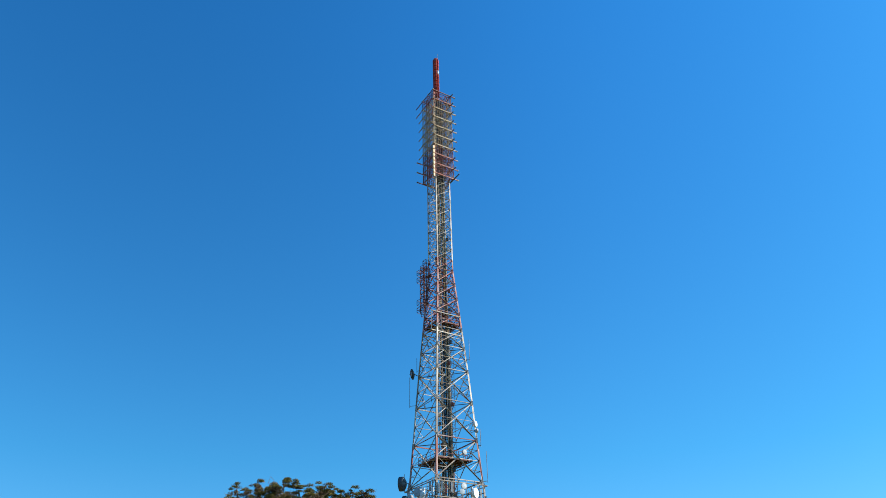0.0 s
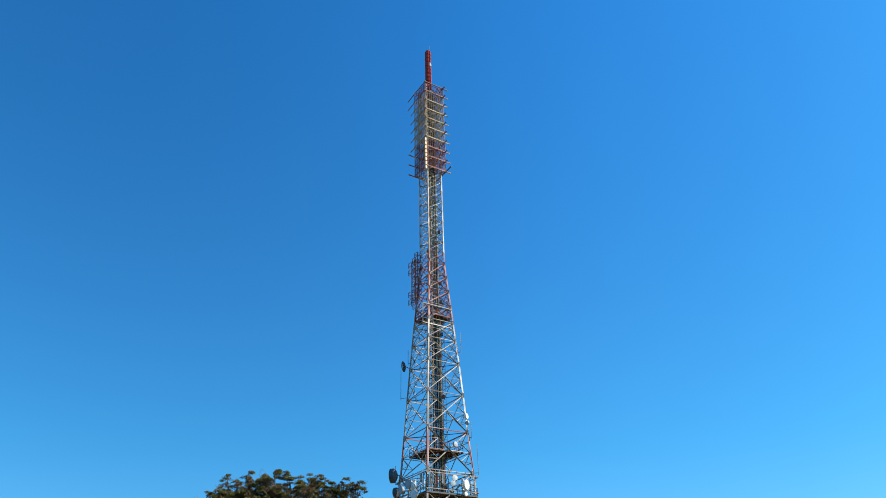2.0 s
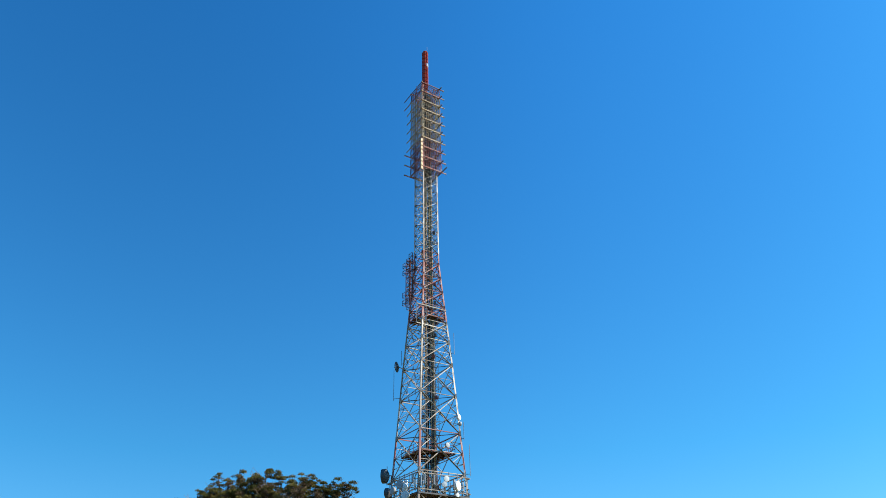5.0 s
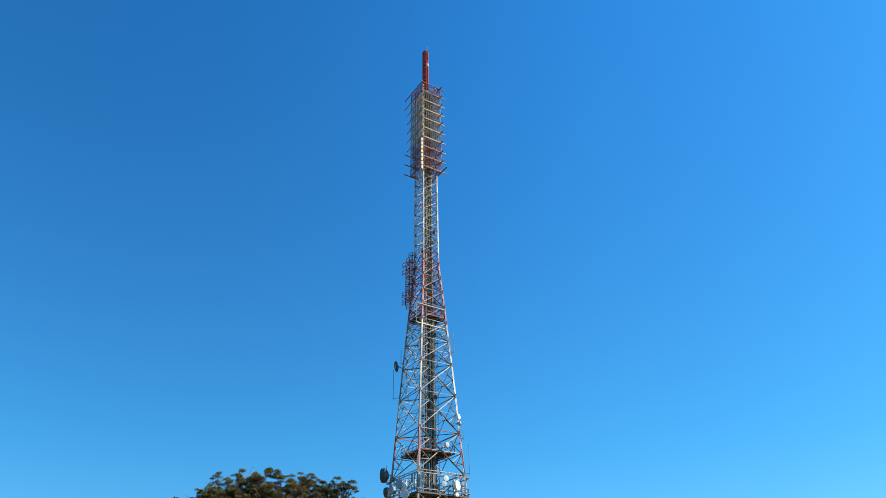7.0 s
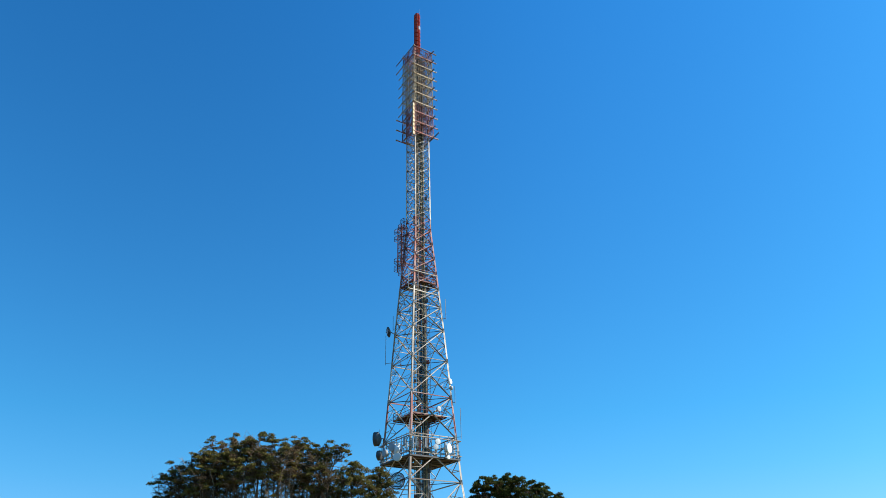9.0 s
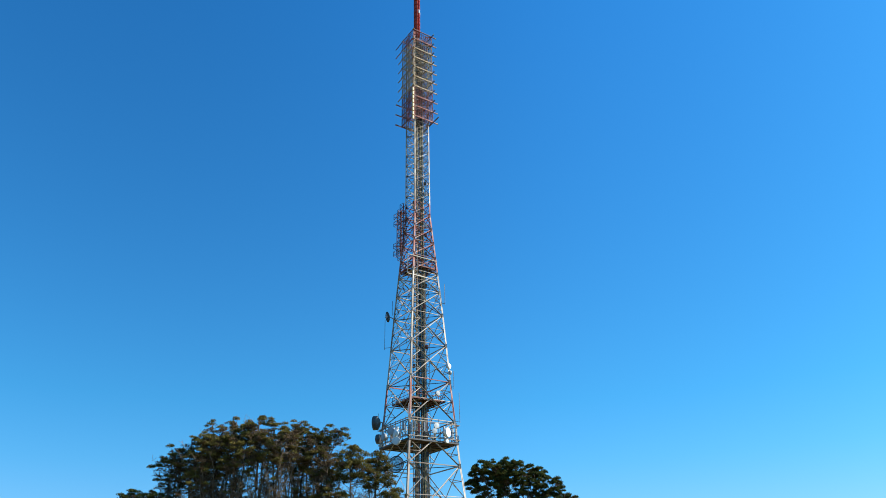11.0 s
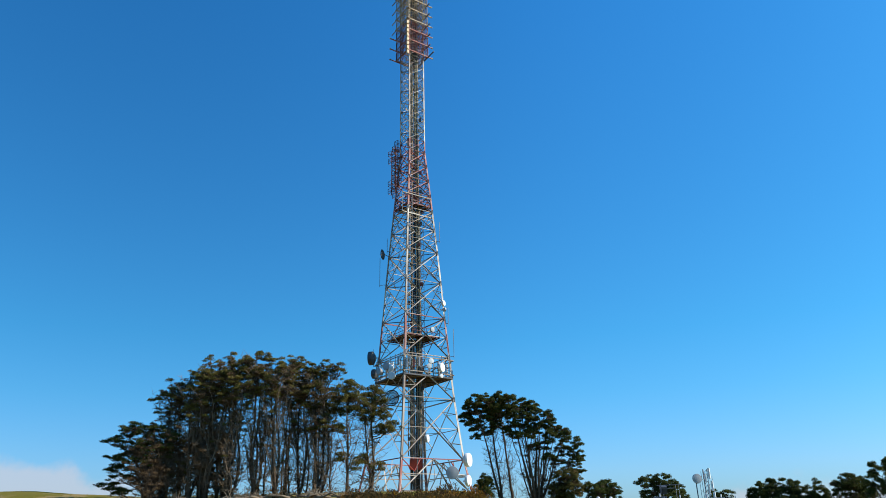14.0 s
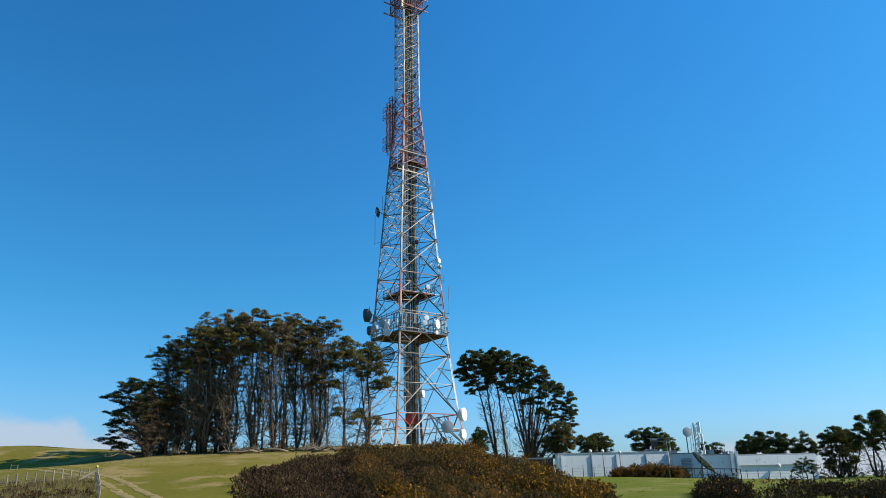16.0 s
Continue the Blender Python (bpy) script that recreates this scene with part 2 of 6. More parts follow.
# and lies dead and straw-coloured below the pines
g_last, g_fac = g_mix.outputs["Result"], None
for axis_name, a, b, top in (("Y", 70.0, 86.0, 0.8), ("X", -6.0, -14.0, 1.0), ("X", -46.0, -36.0, 1.0)):
    g_edge = gn.new("ShaderNodeMapRange")
    g_edge.interpolation_type = "SMOOTHSTEP"
    g_edge.inputs["From Min"].default_value, g_edge.inputs["From Max"].default_value, g_edge.inputs["To Max"].default_value = a, b, top
    gl.new(g_sep.outputs[axis_name], g_edge.inputs["Value"])
    if g_fac is None:
        g_fac = g_edge.outputs["Result"]
    else:
        g_mul = gn.new("ShaderNodeMath")
        g_mul.operation = "MULTIPLY"
        gl.new(g_fac, g_mul.inputs[0])
        gl.new(g_edge.outputs["Result"], g_mul.inputs[1])
        g_fac = g_mul.outputs[0]
g_noise = gn.new("ShaderNodeTexNoise")
g_noise.inputs["Scale"].default_value, g_noise.inputs["Detail"].default_value = 0.35, 6.0
g_patch = gn.new("ShaderNodeMapRange")
g_patch.inputs["From Min"].default_value, g_patch.inputs["From Max"].default_value = 0.36, 0.58
gl.new(g_tc.outputs["Object"], g_noise.inputs["Vector"])
gl.new(g_noise.outputs["Fac"], g_patch.inputs["Value"])
g_amount, g_straw = gn.new("ShaderNodeMath"), gn.new("ShaderNodeMix")
g_amount.operation, g_straw.data_type = "MULTIPLY", "RGBA"
g_straw.inputs["B"].default_value = (0.255, 0.19, 0.072, 1)
gl.new(g_fac, g_amount.inputs[0])
gl.new(g_patch.outputs["Result"], g_amount.inputs[1])
gl.new(g_amount.outputs[0], g_straw.inputs["Factor"])
gl.new(g_last, g_straw.inputs["A"])
gl.new(g_straw.outputs["Result"], g_in)


# ---- mesh helpers ----
def link_mesh(name, verts, faces, mat, smooth=False):
    me = bpy.data.meshes.new(name)
    me.from_pydata(verts, [], faces)
    me.materials.append(mat)
    if smooth:
        me.polygons.foreach_set("use_smooth", [True] * len(me.polygons))
    me.update()
    return me


def child(name, me, parent, m=None, label=""):
    """A mesh object under parent, at the world pose m."""
    ob = new(name, me)
    ob.parent = parent
    top = parent
    m = Matrix() if m is None else m
    ob.matrix_basis = ROOTS[parent.name].inverted() @ m
    ROOTS[ob.name] = m.copy()
    return tagged(ob, label)


ROOTS = {}


def thing(name, place, label, category, group="", kind=""):
    ob = new(name)
    ob.empty_display_size = 0.2
    ob.location = place
    ROOTS[ob.name] = Matrix.Translation(place)
    return tagged(ob, label, category, group, kind)


def ring(n, r=0.5):
    return [(r * math.cos(2 * math.pi * i / n), r * math.sin(2 * math.pi * i / n)) for i in range(n)]


PROFILES = {
    "angle": [(-0.5, -0.5), (0.5, -0.5), (0.5, -0.36), (-0.36, -0.36), (-0.36, 0.5), (-0.5, 0.5)],
    "tube": ring(8),
    "box": [(-0.5, -0.5), (0.5, -0.5), (0.5, 0.5), (-0.5, 0.5)],
}
UNIT = {}


def unit(kind, mat):
    """A bar of unit length and width along z."""
    key = (kind, mat.name)
    if key not in UNIT:
        pr = PROFILES[kind]
        n = len(pr)
        v = [(x, y, z) for z in (0, 1) for x, y in pr]
        f = [(i, (i + 1) % n, n + (i + 1) % n, n + i) for i in range(n)]
        f += [tuple(range(n - 1, -1, -1)), tuple(range(n, 2 * n))]
        UNIT[key] = link_mesh(kind + "_bar", v, f, mat)
    return UNIT[key]


def bar_pose(p, q, w, d=None, up=(0, 0, 1)):
    p, q = Vector(p), Vector(q)
    z = q - p
    length = z.length
    z.normalize()
    x = Vector(up).cross(z)
    if x.length < 1e-4:
        x = Vector((1, 0, 0)).cross(z)
        if x.length < 1e-4:
            x = Vector((0, 1, 0)).cross(z)
    x.normalize()
    y = z.cross(x)
    rot = Matrix((x, y, z)).transposed().to_4x4()
    return Matrix.Translation(p) @ rot @ Matrix.Diagonal((w, d or w, length, 1))


def bar(parent, name, p, q, w, mat, kind="angle", d=None, up=(0, 0, 1), label=""):
    return child(name, unit(kind, mat), parent, bar_pose(p, q, w, d, up), label)


class Soup:
    """Collects vertices and faces of one mesh."""

    def __init__(self):
        self.v, self.f = [], []

    def tube(self, pts, radii, n=6, cap=True):
        base = len(self.v)
        pts = [Vector(p) for p in pts]
        for i, p in enumerate(pts):
            z = (pts[min(i + 1, len(pts) - 1)] - pts[max(i - 1, 0)]).normalized()
            x = z.cross(Vector((0.31, 0.95, 0.05)))
            if x.length < 1e-3:
                x = z.cross(Vector((1, 0, 0)))
            x.normalize()
            y = z.cross(x)
            for k in range(n):
                a = 2 * math.pi * k / n
                self.v.append(tuple(p + (x * math.cos(a) + y * math.sin(a)) * radii[i]))
        for i in range(len(pts) - 1):
            for k in range(n):
                a, b = base + i * n + k, base + i * n + (k + 1) % n
                self.f.append((a, b, b + n, a + n))
        if cap:
            self.f.append(tuple(base + k for k in range(n - 1, -1, -1)))
            self.f.append(tuple(base + (len(pts) - 1) * n + k for k in range(n)))

    def box(self, lo, hi, m=None):
        base = len(self.v)
        for z in (lo[2], hi[2]):
            for x, y in ((lo[0], lo[1]), (hi[0], lo[1]), (hi[0], hi[1]), (lo[0], hi[1])):
                p = Vector((x, y, z))
                self.v.append(tuple(m @ p if m else p))
        for q in ((3, 2, 1, 0), (4, 5, 6, 7), (0, 1, 5, 4), (1, 2, 6, 5), (2, 3, 7, 6), (3, 0, 4, 7)):
            self.f.append(tuple(base + k for k in q))

    def bar(self, p, q, w, kind="box", up=(0, 0, 1)):
        base, pr = len(self.v), PROFILES[kind]
        m, n = bar_pose(p, q, w, None, up), len(pr)
        for z in (0, 1):
            for x, y in pr:
                self.v.append(tuple(m @ Vector((x, y, z))))
        self.f += [(base + i, base + (i + 1) % n, base + n + (i + 1) % n, base + n + i) for i in range(n)]
        self.f += [tuple(base + k for k in range(n - 1, -1, -1)), tuple(base + k for k in range(n, 2 * n))]

    def spin(self, profile, m, n=20):
        """Turns (radius, z) pairs round z, at pose m."""
        base = len(self.v)
        for r, z in profile:
            for k in range(n):
                a = 2 * math.pi * k / n
                self.v.append(tuple(m @ Vector((r * math.cos(a), r * math.sin(a), z))))
        for i in range(len(profile) - 1):
            for k in range(n):
                a, b = base + i * n + k, base + i * n + (k + 1) % n
                self.f.append((a, b, b + n, a + n))

    def mesh(self, name, mat, smooth=False):
        return link_mesh(name, self.v, self.f, mat, smooth)


def leaf_mesh(name, centres, sizes, mat, rng, aspect=0.45, droop=0.0, normals=None):
    """One quad leaf round each centre, each its own loose piece."""
    c = np.asarray(centres, float)
    n = len(c)
    a = rng.normal(size=(n, 3))
    if normals is not None:
        a = a * 0.6 + normals
    a[:, 2] -= droop
    a /= np.linalg.norm(a, axis=1)[:, None] + 1e-9
    b = np.cross(a, rng.normal(size=(n, 3)))
    b /= np.linalg.norm(b, axis=1)[:, None] + 1e-9
    s = np.asarray(sizes, float)[:, None]
    a, b = a * s, b * s * aspect
    v = np.stack([c - a * 0.5, c + b * 0.5 - a * 0.1, c + a * 0.6, c - b * 0.5 - a * 0.1], 1).reshape(-1, 3)
    me = bpy.data.meshes.new(name)
    me.vertices.add(4 * n)
    me.vertices.foreach_set("co", v.ravel())
    me.loops.add(4 * n)
    me.loops.foreach_set("vertex_index", np.arange(4 * n, dtype=np.int32))
    me.polygons.add(n)
    me.polygons.foreach_set("loop_start", np.arange(0, 4 * n, 4, dtype=np.int32))
    me.update(calc_edges=True)
    me.materials.append(mat)
    return me


# ---- ground ----
def smooth(a, b, x):
    t = min(1.0, max(0.0, (x - a) / (b - a)))
    return t * t * (3 - 2 * t)


def ground_z(x, y):
    """Pasture that climbs to a low hilltop and falls away to the right and far behind."""
    u = 100 * x / max(y, 25.0)
    rise = 7.2 * smooth(28, 118, y)
    side = 1 - 0.74 * smooth(-1, 17, u) - 0.16 * smooth(17, 50, u)
    z = rise * side
    z += 1.5 * smooth(-40, -60, u) * smooth(86, 120, y)
    z -= 0.5 * math.exp(-((x + 3) / 12) ** 2 - ((y - 80) / 9) ** 2)
    z -= 1.3 * math.exp(-((x - 3) / 13) ** 2 - ((y - 46) / 15) ** 2)
    z -= 2.1 * math.exp(-((x + 58) / 14) ** 2 - ((y - 88) / 9) ** 2)
    r = math.hypot(x, y)
    z -= 30 * smooth(155, 420, r)
    z += 0.18 * noise.noise((x * 0.11, y * 0.11, 0.3)) + 0.06 * noise.noise((x * 0.45, y * 0.45, 2.0))
    return z


def on_ground(x, y, dz=0.0):
    return Vector((x, y, ground_z(x, y) + dz))


def axis(fine_lo, fine_hi, step, far):
    inner = list(np.arange(fine_lo, fine_hi + 1e-6, step))
    lo, hi, d = [], [], step
    a, b = inner[0], inner[-1]
    while a > -far or b < far:
        d *= 1.35
        a, b = a - d, b + d
        lo.append(a), hi.append(b)
    return lo[::-1] + inner + hi


gx, gy = axis(-100, 80, 1.0, 3500), axis(0, 150, 1.0, 3500)
gv = [(x, y, ground_z(x, y)) for y in gy for x in gx]
nx = len(gx)
gf = [(j * nx + i, j * nx + i + 1, (j + 1) * nx + i + 1, (j + 1) * nx + i) for j in range(len(gy) - 1) for i in range(nx - 1)]
ground = new("ground", link_mesh("ground", gv, gf, GRASS, True))
tagged(ground, "sloping pasture of short green and straw-coloured grass", "ground", kind="structure")

# ---- lattice tower ----
TX, TY = -5.65, 109.86
TURN = radians(13.5)
TOWARD = math.atan2(-TY, -TX)                       # from the tower to the camera's side


def corner(k, z, h, out=0.0):
    """Corner k (0 near, 1 right, 2 back, 3 left) of the square at height z, half diagonal h."""
    a = TOWARD - TURN + k * math.pi / 2
    return Vector((TX + (h + out) * math.cos(a), TY + (h + out) * math.sin(a), z))


LEG_SHAPE = ((6.4, 8.75), (11.0, 7.62), (15.3, 6.85), (23.3, 6.03), (32.6, 5.2), (42.5, 4.4), (52.9, 3.37), (64.4, 2.2), (110.0, 2.1))


def half_diag(z):
    for (za, ha), (zb, hb) in zip(LEG_SHAPE, LEG_SHAPE[1:]):
        if z <= zb:
            return ha + (hb - ha) * (z - za) / (zb - za)
    return LEG_SHAPE[-1][1]


def paint(z):
    """The painted bands, from the ground up."""
    for top, mat in ((12.5, RED), (27.5, WHITE), (33.5, RED), (52.5, WHITE), (66.0, RED), (84.0, WHITE), (91.5, RED), (104.0, CREAM)):
        if z < top:
            return mat
    return RED


tower = thing("lattice_tower", (TX, TY, 6.4), "tall square lattice steel tower painted in faded red and white bands", "tower")
LEVELS = [6.4, 11.2, 20.2, 26.9, 33.3, 39.4, 44.8, 49.0, 52.5, 55.6, 58.6, 61.5, 64.4]
while LEVELS[-1] < 106:
    LEVELS.append(LEVELS[-1] + 2.28)
LEVELS[-1] = 107.6
for za, zb in zip(LEVELS, LEVELS[1:]):
    ha, hb, zm = half_diag(za), half_diag(zb), (za + zb) / 2
    low = za < 64
    lw, dw = (0.31, 0.15) if za < 30 else (0.27, 0.13) if low else (0.23, 0.095)
    for k in range(4):
        a, b = corner(k, za, ha), corner(k, zb, hb)
        to = corner((k + 1) % 4, za, ha) - a
        # angle section, its heel pointing outwards
        z_ax = (b - a).normalized()
        x_ax = (to - z_ax * to.dot(z_ax)).normalized()
        y_ax = z_ax.cross(x_ax)
        m = Matrix((x_ax, y_ax, z_ax)).transposed().to_4x4()
        m = Matrix.Translation(a) @ m @ Matrix.Diagonal((lw, lw, (b - a).length, 1))
        child("leg", unit("angle", paint(zm)), tower, m)
        c, d = corner((k + 1) % 4, za, ha), corner((k + 1) % 4, zb, hb)
        face_out = ((a + c) / 2 - Vector((TX, TY, za))).normalized()
        band = paint(zm)
        mat = WHITE if band is RED and za < 50 else band
        if za < 7:
            # knee braces of the bottom panel
            apex = (b + d) / 2
            bar(tower, "brace", a, apex, dw, mat, up=face_out)
            bar(tower, "brace", c, apex, dw, WHITE, up=face_out)
            mid = a.lerp(apex, 0.5)
            bar(tower, "brace", a.lerp(b, 0.5), mid, dw * 0.7, WHITE, up=face_out)
            bar(tower, "brace", mid, b.lerp(d, 0.25), dw * 0.7, WHITE, up=face_out)
            mid2 = c.lerp(apex, 0.5)
            bar(tower, "brace", c.lerp(d, 0.5), mid2, dw * 0.7, WHITE, up=face_out)
            bar(tower, "brace", mid2, d.lerp(b, 0.25), dw * 0.7, WHITE, up=face_out)
            bar(tower, "girt", a.lerp(b, 0.06), c.lerp(d, 0.06), dw, WHITE, up=face_out)
            foot = a.lerp(c, 0.36).lerp(b.lerp(d, 0.36), 0.1)
            foot2 = a.lerp(c, 0.7).lerp(b.lerp(d, 0.7), 0.1)
            bar(tower, "brace", foot, apex, dw * 1.1, WHITE, up=face_out)
            bar(tower, "brace", foot2, apex, dw * 1.1, WHITE, up=face_out)
            low_v = a.lerp(c, 0.2).lerp(b.lerp(d, 0.2), 0.62)
            bar(tower, "brace", b, low_v, dw, MAST_RED, up=face_out)
            bar(tower, "brace", b.lerp(d, 0.3), low_v, dw, MAST_RED, up=face_out)
            bar(tower, "girt", a.lerp(b, 0.55), c.lerp(d, 0.55), dw * 0.8, WHITE, up=face_out)
        elif low:
            shift = face_out * 0.04
            bar(tower, "brace", a + shift, d + shift, dw, mat, up=face_out)
            bar(tower, "brace", c - shift, b - shift, dw, mat, up=face_out)
            x = a.lerp(d, (c - a).length / ((c - a).length + (d - b).length))
            for p, q in ((a, b), (c, d)):
                bar(tower, "redundant", p.lerp(q, 0.5), x.lerp(p, 0.5), dw * 0.6, mat, up=face_out)
                bar(tower, "redundant", p.lerp(q, 0.5), x.lerp(q, 0.5), dw * 0.6, mat, up=face_out)
                bar(tower, "redundant", p.lerp(q, 0.25), x.lerp(p, 0.5), dw * 0.5, mat, up=face_out)
                bar(tower, "redundant", p.lerp(q, 0.75), x.lerp(q, 0.5), dw * 0.5, mat, up=face_out)
            bar(tower, "redundant", a.lerp(b, 0.5), c.lerp(d, 0.5), dw * 0.6, mat, up=face_out)
            if za < 40:
                # inner plan frame that stiffens the face at mid height
                inner = [corner(j, (za + zb) / 2, (ha + hb) / 2) for j in (k, (k + 1) % 4, (k + 2) % 4)]
                bar(tower, "plan_brace", inner[0].lerp(inner[1], 0.5), inner[1].lerp(inner[2], 0.5), dw * 0.6, mat)
        else:
            bar(tower, "brace", a + face_out * 0.02, d + face_out * 0.02, dw, mat, up=face_out)
            bar(tower, "brace", c - face_out * 0.02, b - face_out * 0.02, dw, mat, up=face_out)
            bar(tower, "brace", a.lerp(b, 0.5), c.lerp(d, 0.5), dw * 0.75, mat, up=face_out)
        bar(tower, "girt", b, d, dw * (1.0 if low else 0.85), band, up=face_out)
        # gusset plates at the leg joints
        if low:
            child("gusset", unit("box", mat), tower, bar_pose(b - Vector((0, 0, 0.35)), b + Vector((0, 0, 0.35)), lw * 1.25))
    if low and za > 7:
        # plan bracing
        bar(tower, "plan_brace", corner(0, zb, hb), corner(2, zb, hb), dw * 0.7, paint(zm))
        bar(tower, "plan_brace", corner(1, zb, hb), corner(3, zb, hb), dw * 0.7, paint(zm))
for k in range(4):
    f = corner(k, 6.4, 8.75)
    s = Soup()
    s.spin([(0.0, 0.35), (0.5, 0.35), (0.58, 0.28), (0.65, -3.0), (0.0, -3.0)], Matrix.Translation((f.x, f.y, 6.2)), 12)
    child("footing", s.mesh("footing", WALL), tower, None, "concrete pile cap under a leg")

# cable column up the middle
CX, CY = TX + 0.35, TY - 0.1
for z0, z1, w in ((6.4, 30.3, 1.65), (30.3, 53.2, 1.3), (53.2, 84.0, 0.95), (84.0, 106.5, 1.5)):
    for dx in (-1, 1):
        for dy in (-1, 1):
            p = Vector((CX + dx * w / 2, CY + dy * w / 2, z0))
            bar(tower, "column_post", p, p + Vector((0, 0, z1 - z0)), 0.12, GALV)
    n = int((z1 - z0) / 1.5)
    for i in range(n):
        z = z0 + (i + 0.5) * (z1 - z0) / n
        s = Soup()
        pts = [Vector((CX + dx * w / 2, CY + dy * w / 2, z)) for dx, dy in ((-1, -1), (1, -1), (1, 1), (-1, 1))]
        for a, b in zip(pts, pts[1:] + pts[:1]):
            s.bar(a, b, 0.07)
        s.bar(pts[0], pts[1] + Vector((0, 0, 0.7)), 0.06)
        child("column_tie", s.mesh("column_tie", GALV), tower)
    cables = max(3, int(w * 6))
    rng = random.Random(int(z0))
    for row in (-0.3, 0.32):
        for i in range(cables):
            x = CX - w * 0.42 + w * 0.84 * i / (cables - 1) + rng.uniform(-0.03, 0.03)
            r = rng.uniform(0.09, 0.17) * (1.0 if w > 1 else 0.75)
            s = Soup()
            y = CY + row * w
            s.tube([(x + rng.uniform(-0.04, 0.04), y + rng.uniform(-0.04, 0.04), z0 + (z1 - z0) * j / 6) for j in range(7)], [r / 2] * 7, 5)
            child("feeder_cable", s.mesh("feeder_cable", (CABLE, CABLE, CABLE, DARK_STEEL, CABLE, CREAM)[rng.randrange(6)], True), tower)
# cable ladders and yellowed feeders on the front of the column
for x0, y0, z0, z1, w in ((CX - 0.75, CY - 1.05, 12.0, 53.0, 0.8), (CX + 0.6, CY - 0.95, 12.0, 53.0, 0.7), (CX - 0.55, CY - 0.8, 53.0, 84.0, 0.6), (CX + 0.5, CY - 0.75, 53.0, 84.0, 0.55)):
    s = Soup()
    for dx in (-w / 2, w / 2):
        s.bar((x0 + dx, y0, z0), (x0 + dx, y0, z1), 0.07)
    child("cable_ladder", s.mesh("cable_ladder", GALV), tower)
    s = Soup()
    for i in range(int((z1 - z0) / 0.8)):
        s.bar((x0 - w / 2, y0, z0 + 0.8 * i), (x0 + w / 2, y0, z0 + 0.8 * i), 0.07)
    tagged(child("ladder_rungs", s.mesh("ladder_rungs", WHITE), tower), kind="stuff")
    rng = random.Random(int(x0 * 100 + z1))
    for i in range(4):
        x = x0 - w * 0.38 + w * 0.76 * i / 3
        s = Soup()
        s.tube([(x + rng.uniform(-0.05, 0.05), y0 - 0.1 + rng.uniform(-0.04, 0.04), z0 + (z1 - z0) * j / 8) for j in range(9)], [rng.uniform(0.04, 0.07)] * 9, 5)
        child("feeder_cable", s.mesh("feeder_cable", (FEEDER, CABLE, FEEDER, CREAM)[i], True), tower)
rng = random.Random(77)
for i in range(34):
    z = 13 + 1.75 * i + rng.uniform(-0.5, 0.5)
    b = Vector((CX + rng.choice((-1.0, -0.6, 0.7, 1.1)), CY - 1.1 + rng.uniform(-0.1, 0.2), z))
    s = Soup()
    s.box((-0.22, -0.16, -0.3), (0.22, 0.16, 0.3), Matrix.Translation(b))
    s.box((-0.18, -0.2, -0.25), (0.18, -0.16, 0.25), Matrix.Translation(b))
    child("junction_box", s.mesh("junction_box", (DISH_GREY, DARK_STEEL, CREAM, BROWN_RED)[i % 4]), tower)
# catwalk beams that tie the column to the legs
for z in (20.2, 33.3, 39.4, 44.8, 49.0, 55.6, 61.5, 64.4, 69.0, 73.5, 78.1, 82.6):
    for k in range(4):
        bar(tower, "tie_beam", corner(k, z, half_diag(z)), (CX, CY, z), 0.11 if z < 60 else 0.08, BROWN_RED if 52 < z < 66 else DARK_STEEL)
# red sheet shroud round the foot of the column
s = Soup()
for dx, dy, w2, d2 in ((0, -0.95, 1.9, 0.05), (0, 0.95, 1.9, 0.05), (-0.95, 0, 0.05, 1.9), (0.95, 0, 0.05, 1.9)):
    s.box((CX + dx - w2 / 2, CY + dy - d2 / 2, 10.0), (CX + dx + w2 / 2, CY + dy + d2 / 2, 11.5))
child("cable_shroud", s.mesh("cable_shroud", MAST_RED), tower, None, "faded red sheet steel shroud")
# climbing ladder with hoops inside the near-right face
lad = Vector((TX + 1.6, TY - 0.9, 0))
s = Soup()
for dx in (-0.25, 0.25):
    s.bar(lad + Vector((dx, 0, 7)), lad + Vector((dx, 0, 60)), 0.06)
for i in range(130):
    s.bar(lad + Vector((-0.25, 0, 7.2 + 0.4 * i)), lad + Vector((0.25, 0, 7.2 + 0.4 * i)), 0.035)
child("ladder", s.mesh("ladder", GALV), tower)


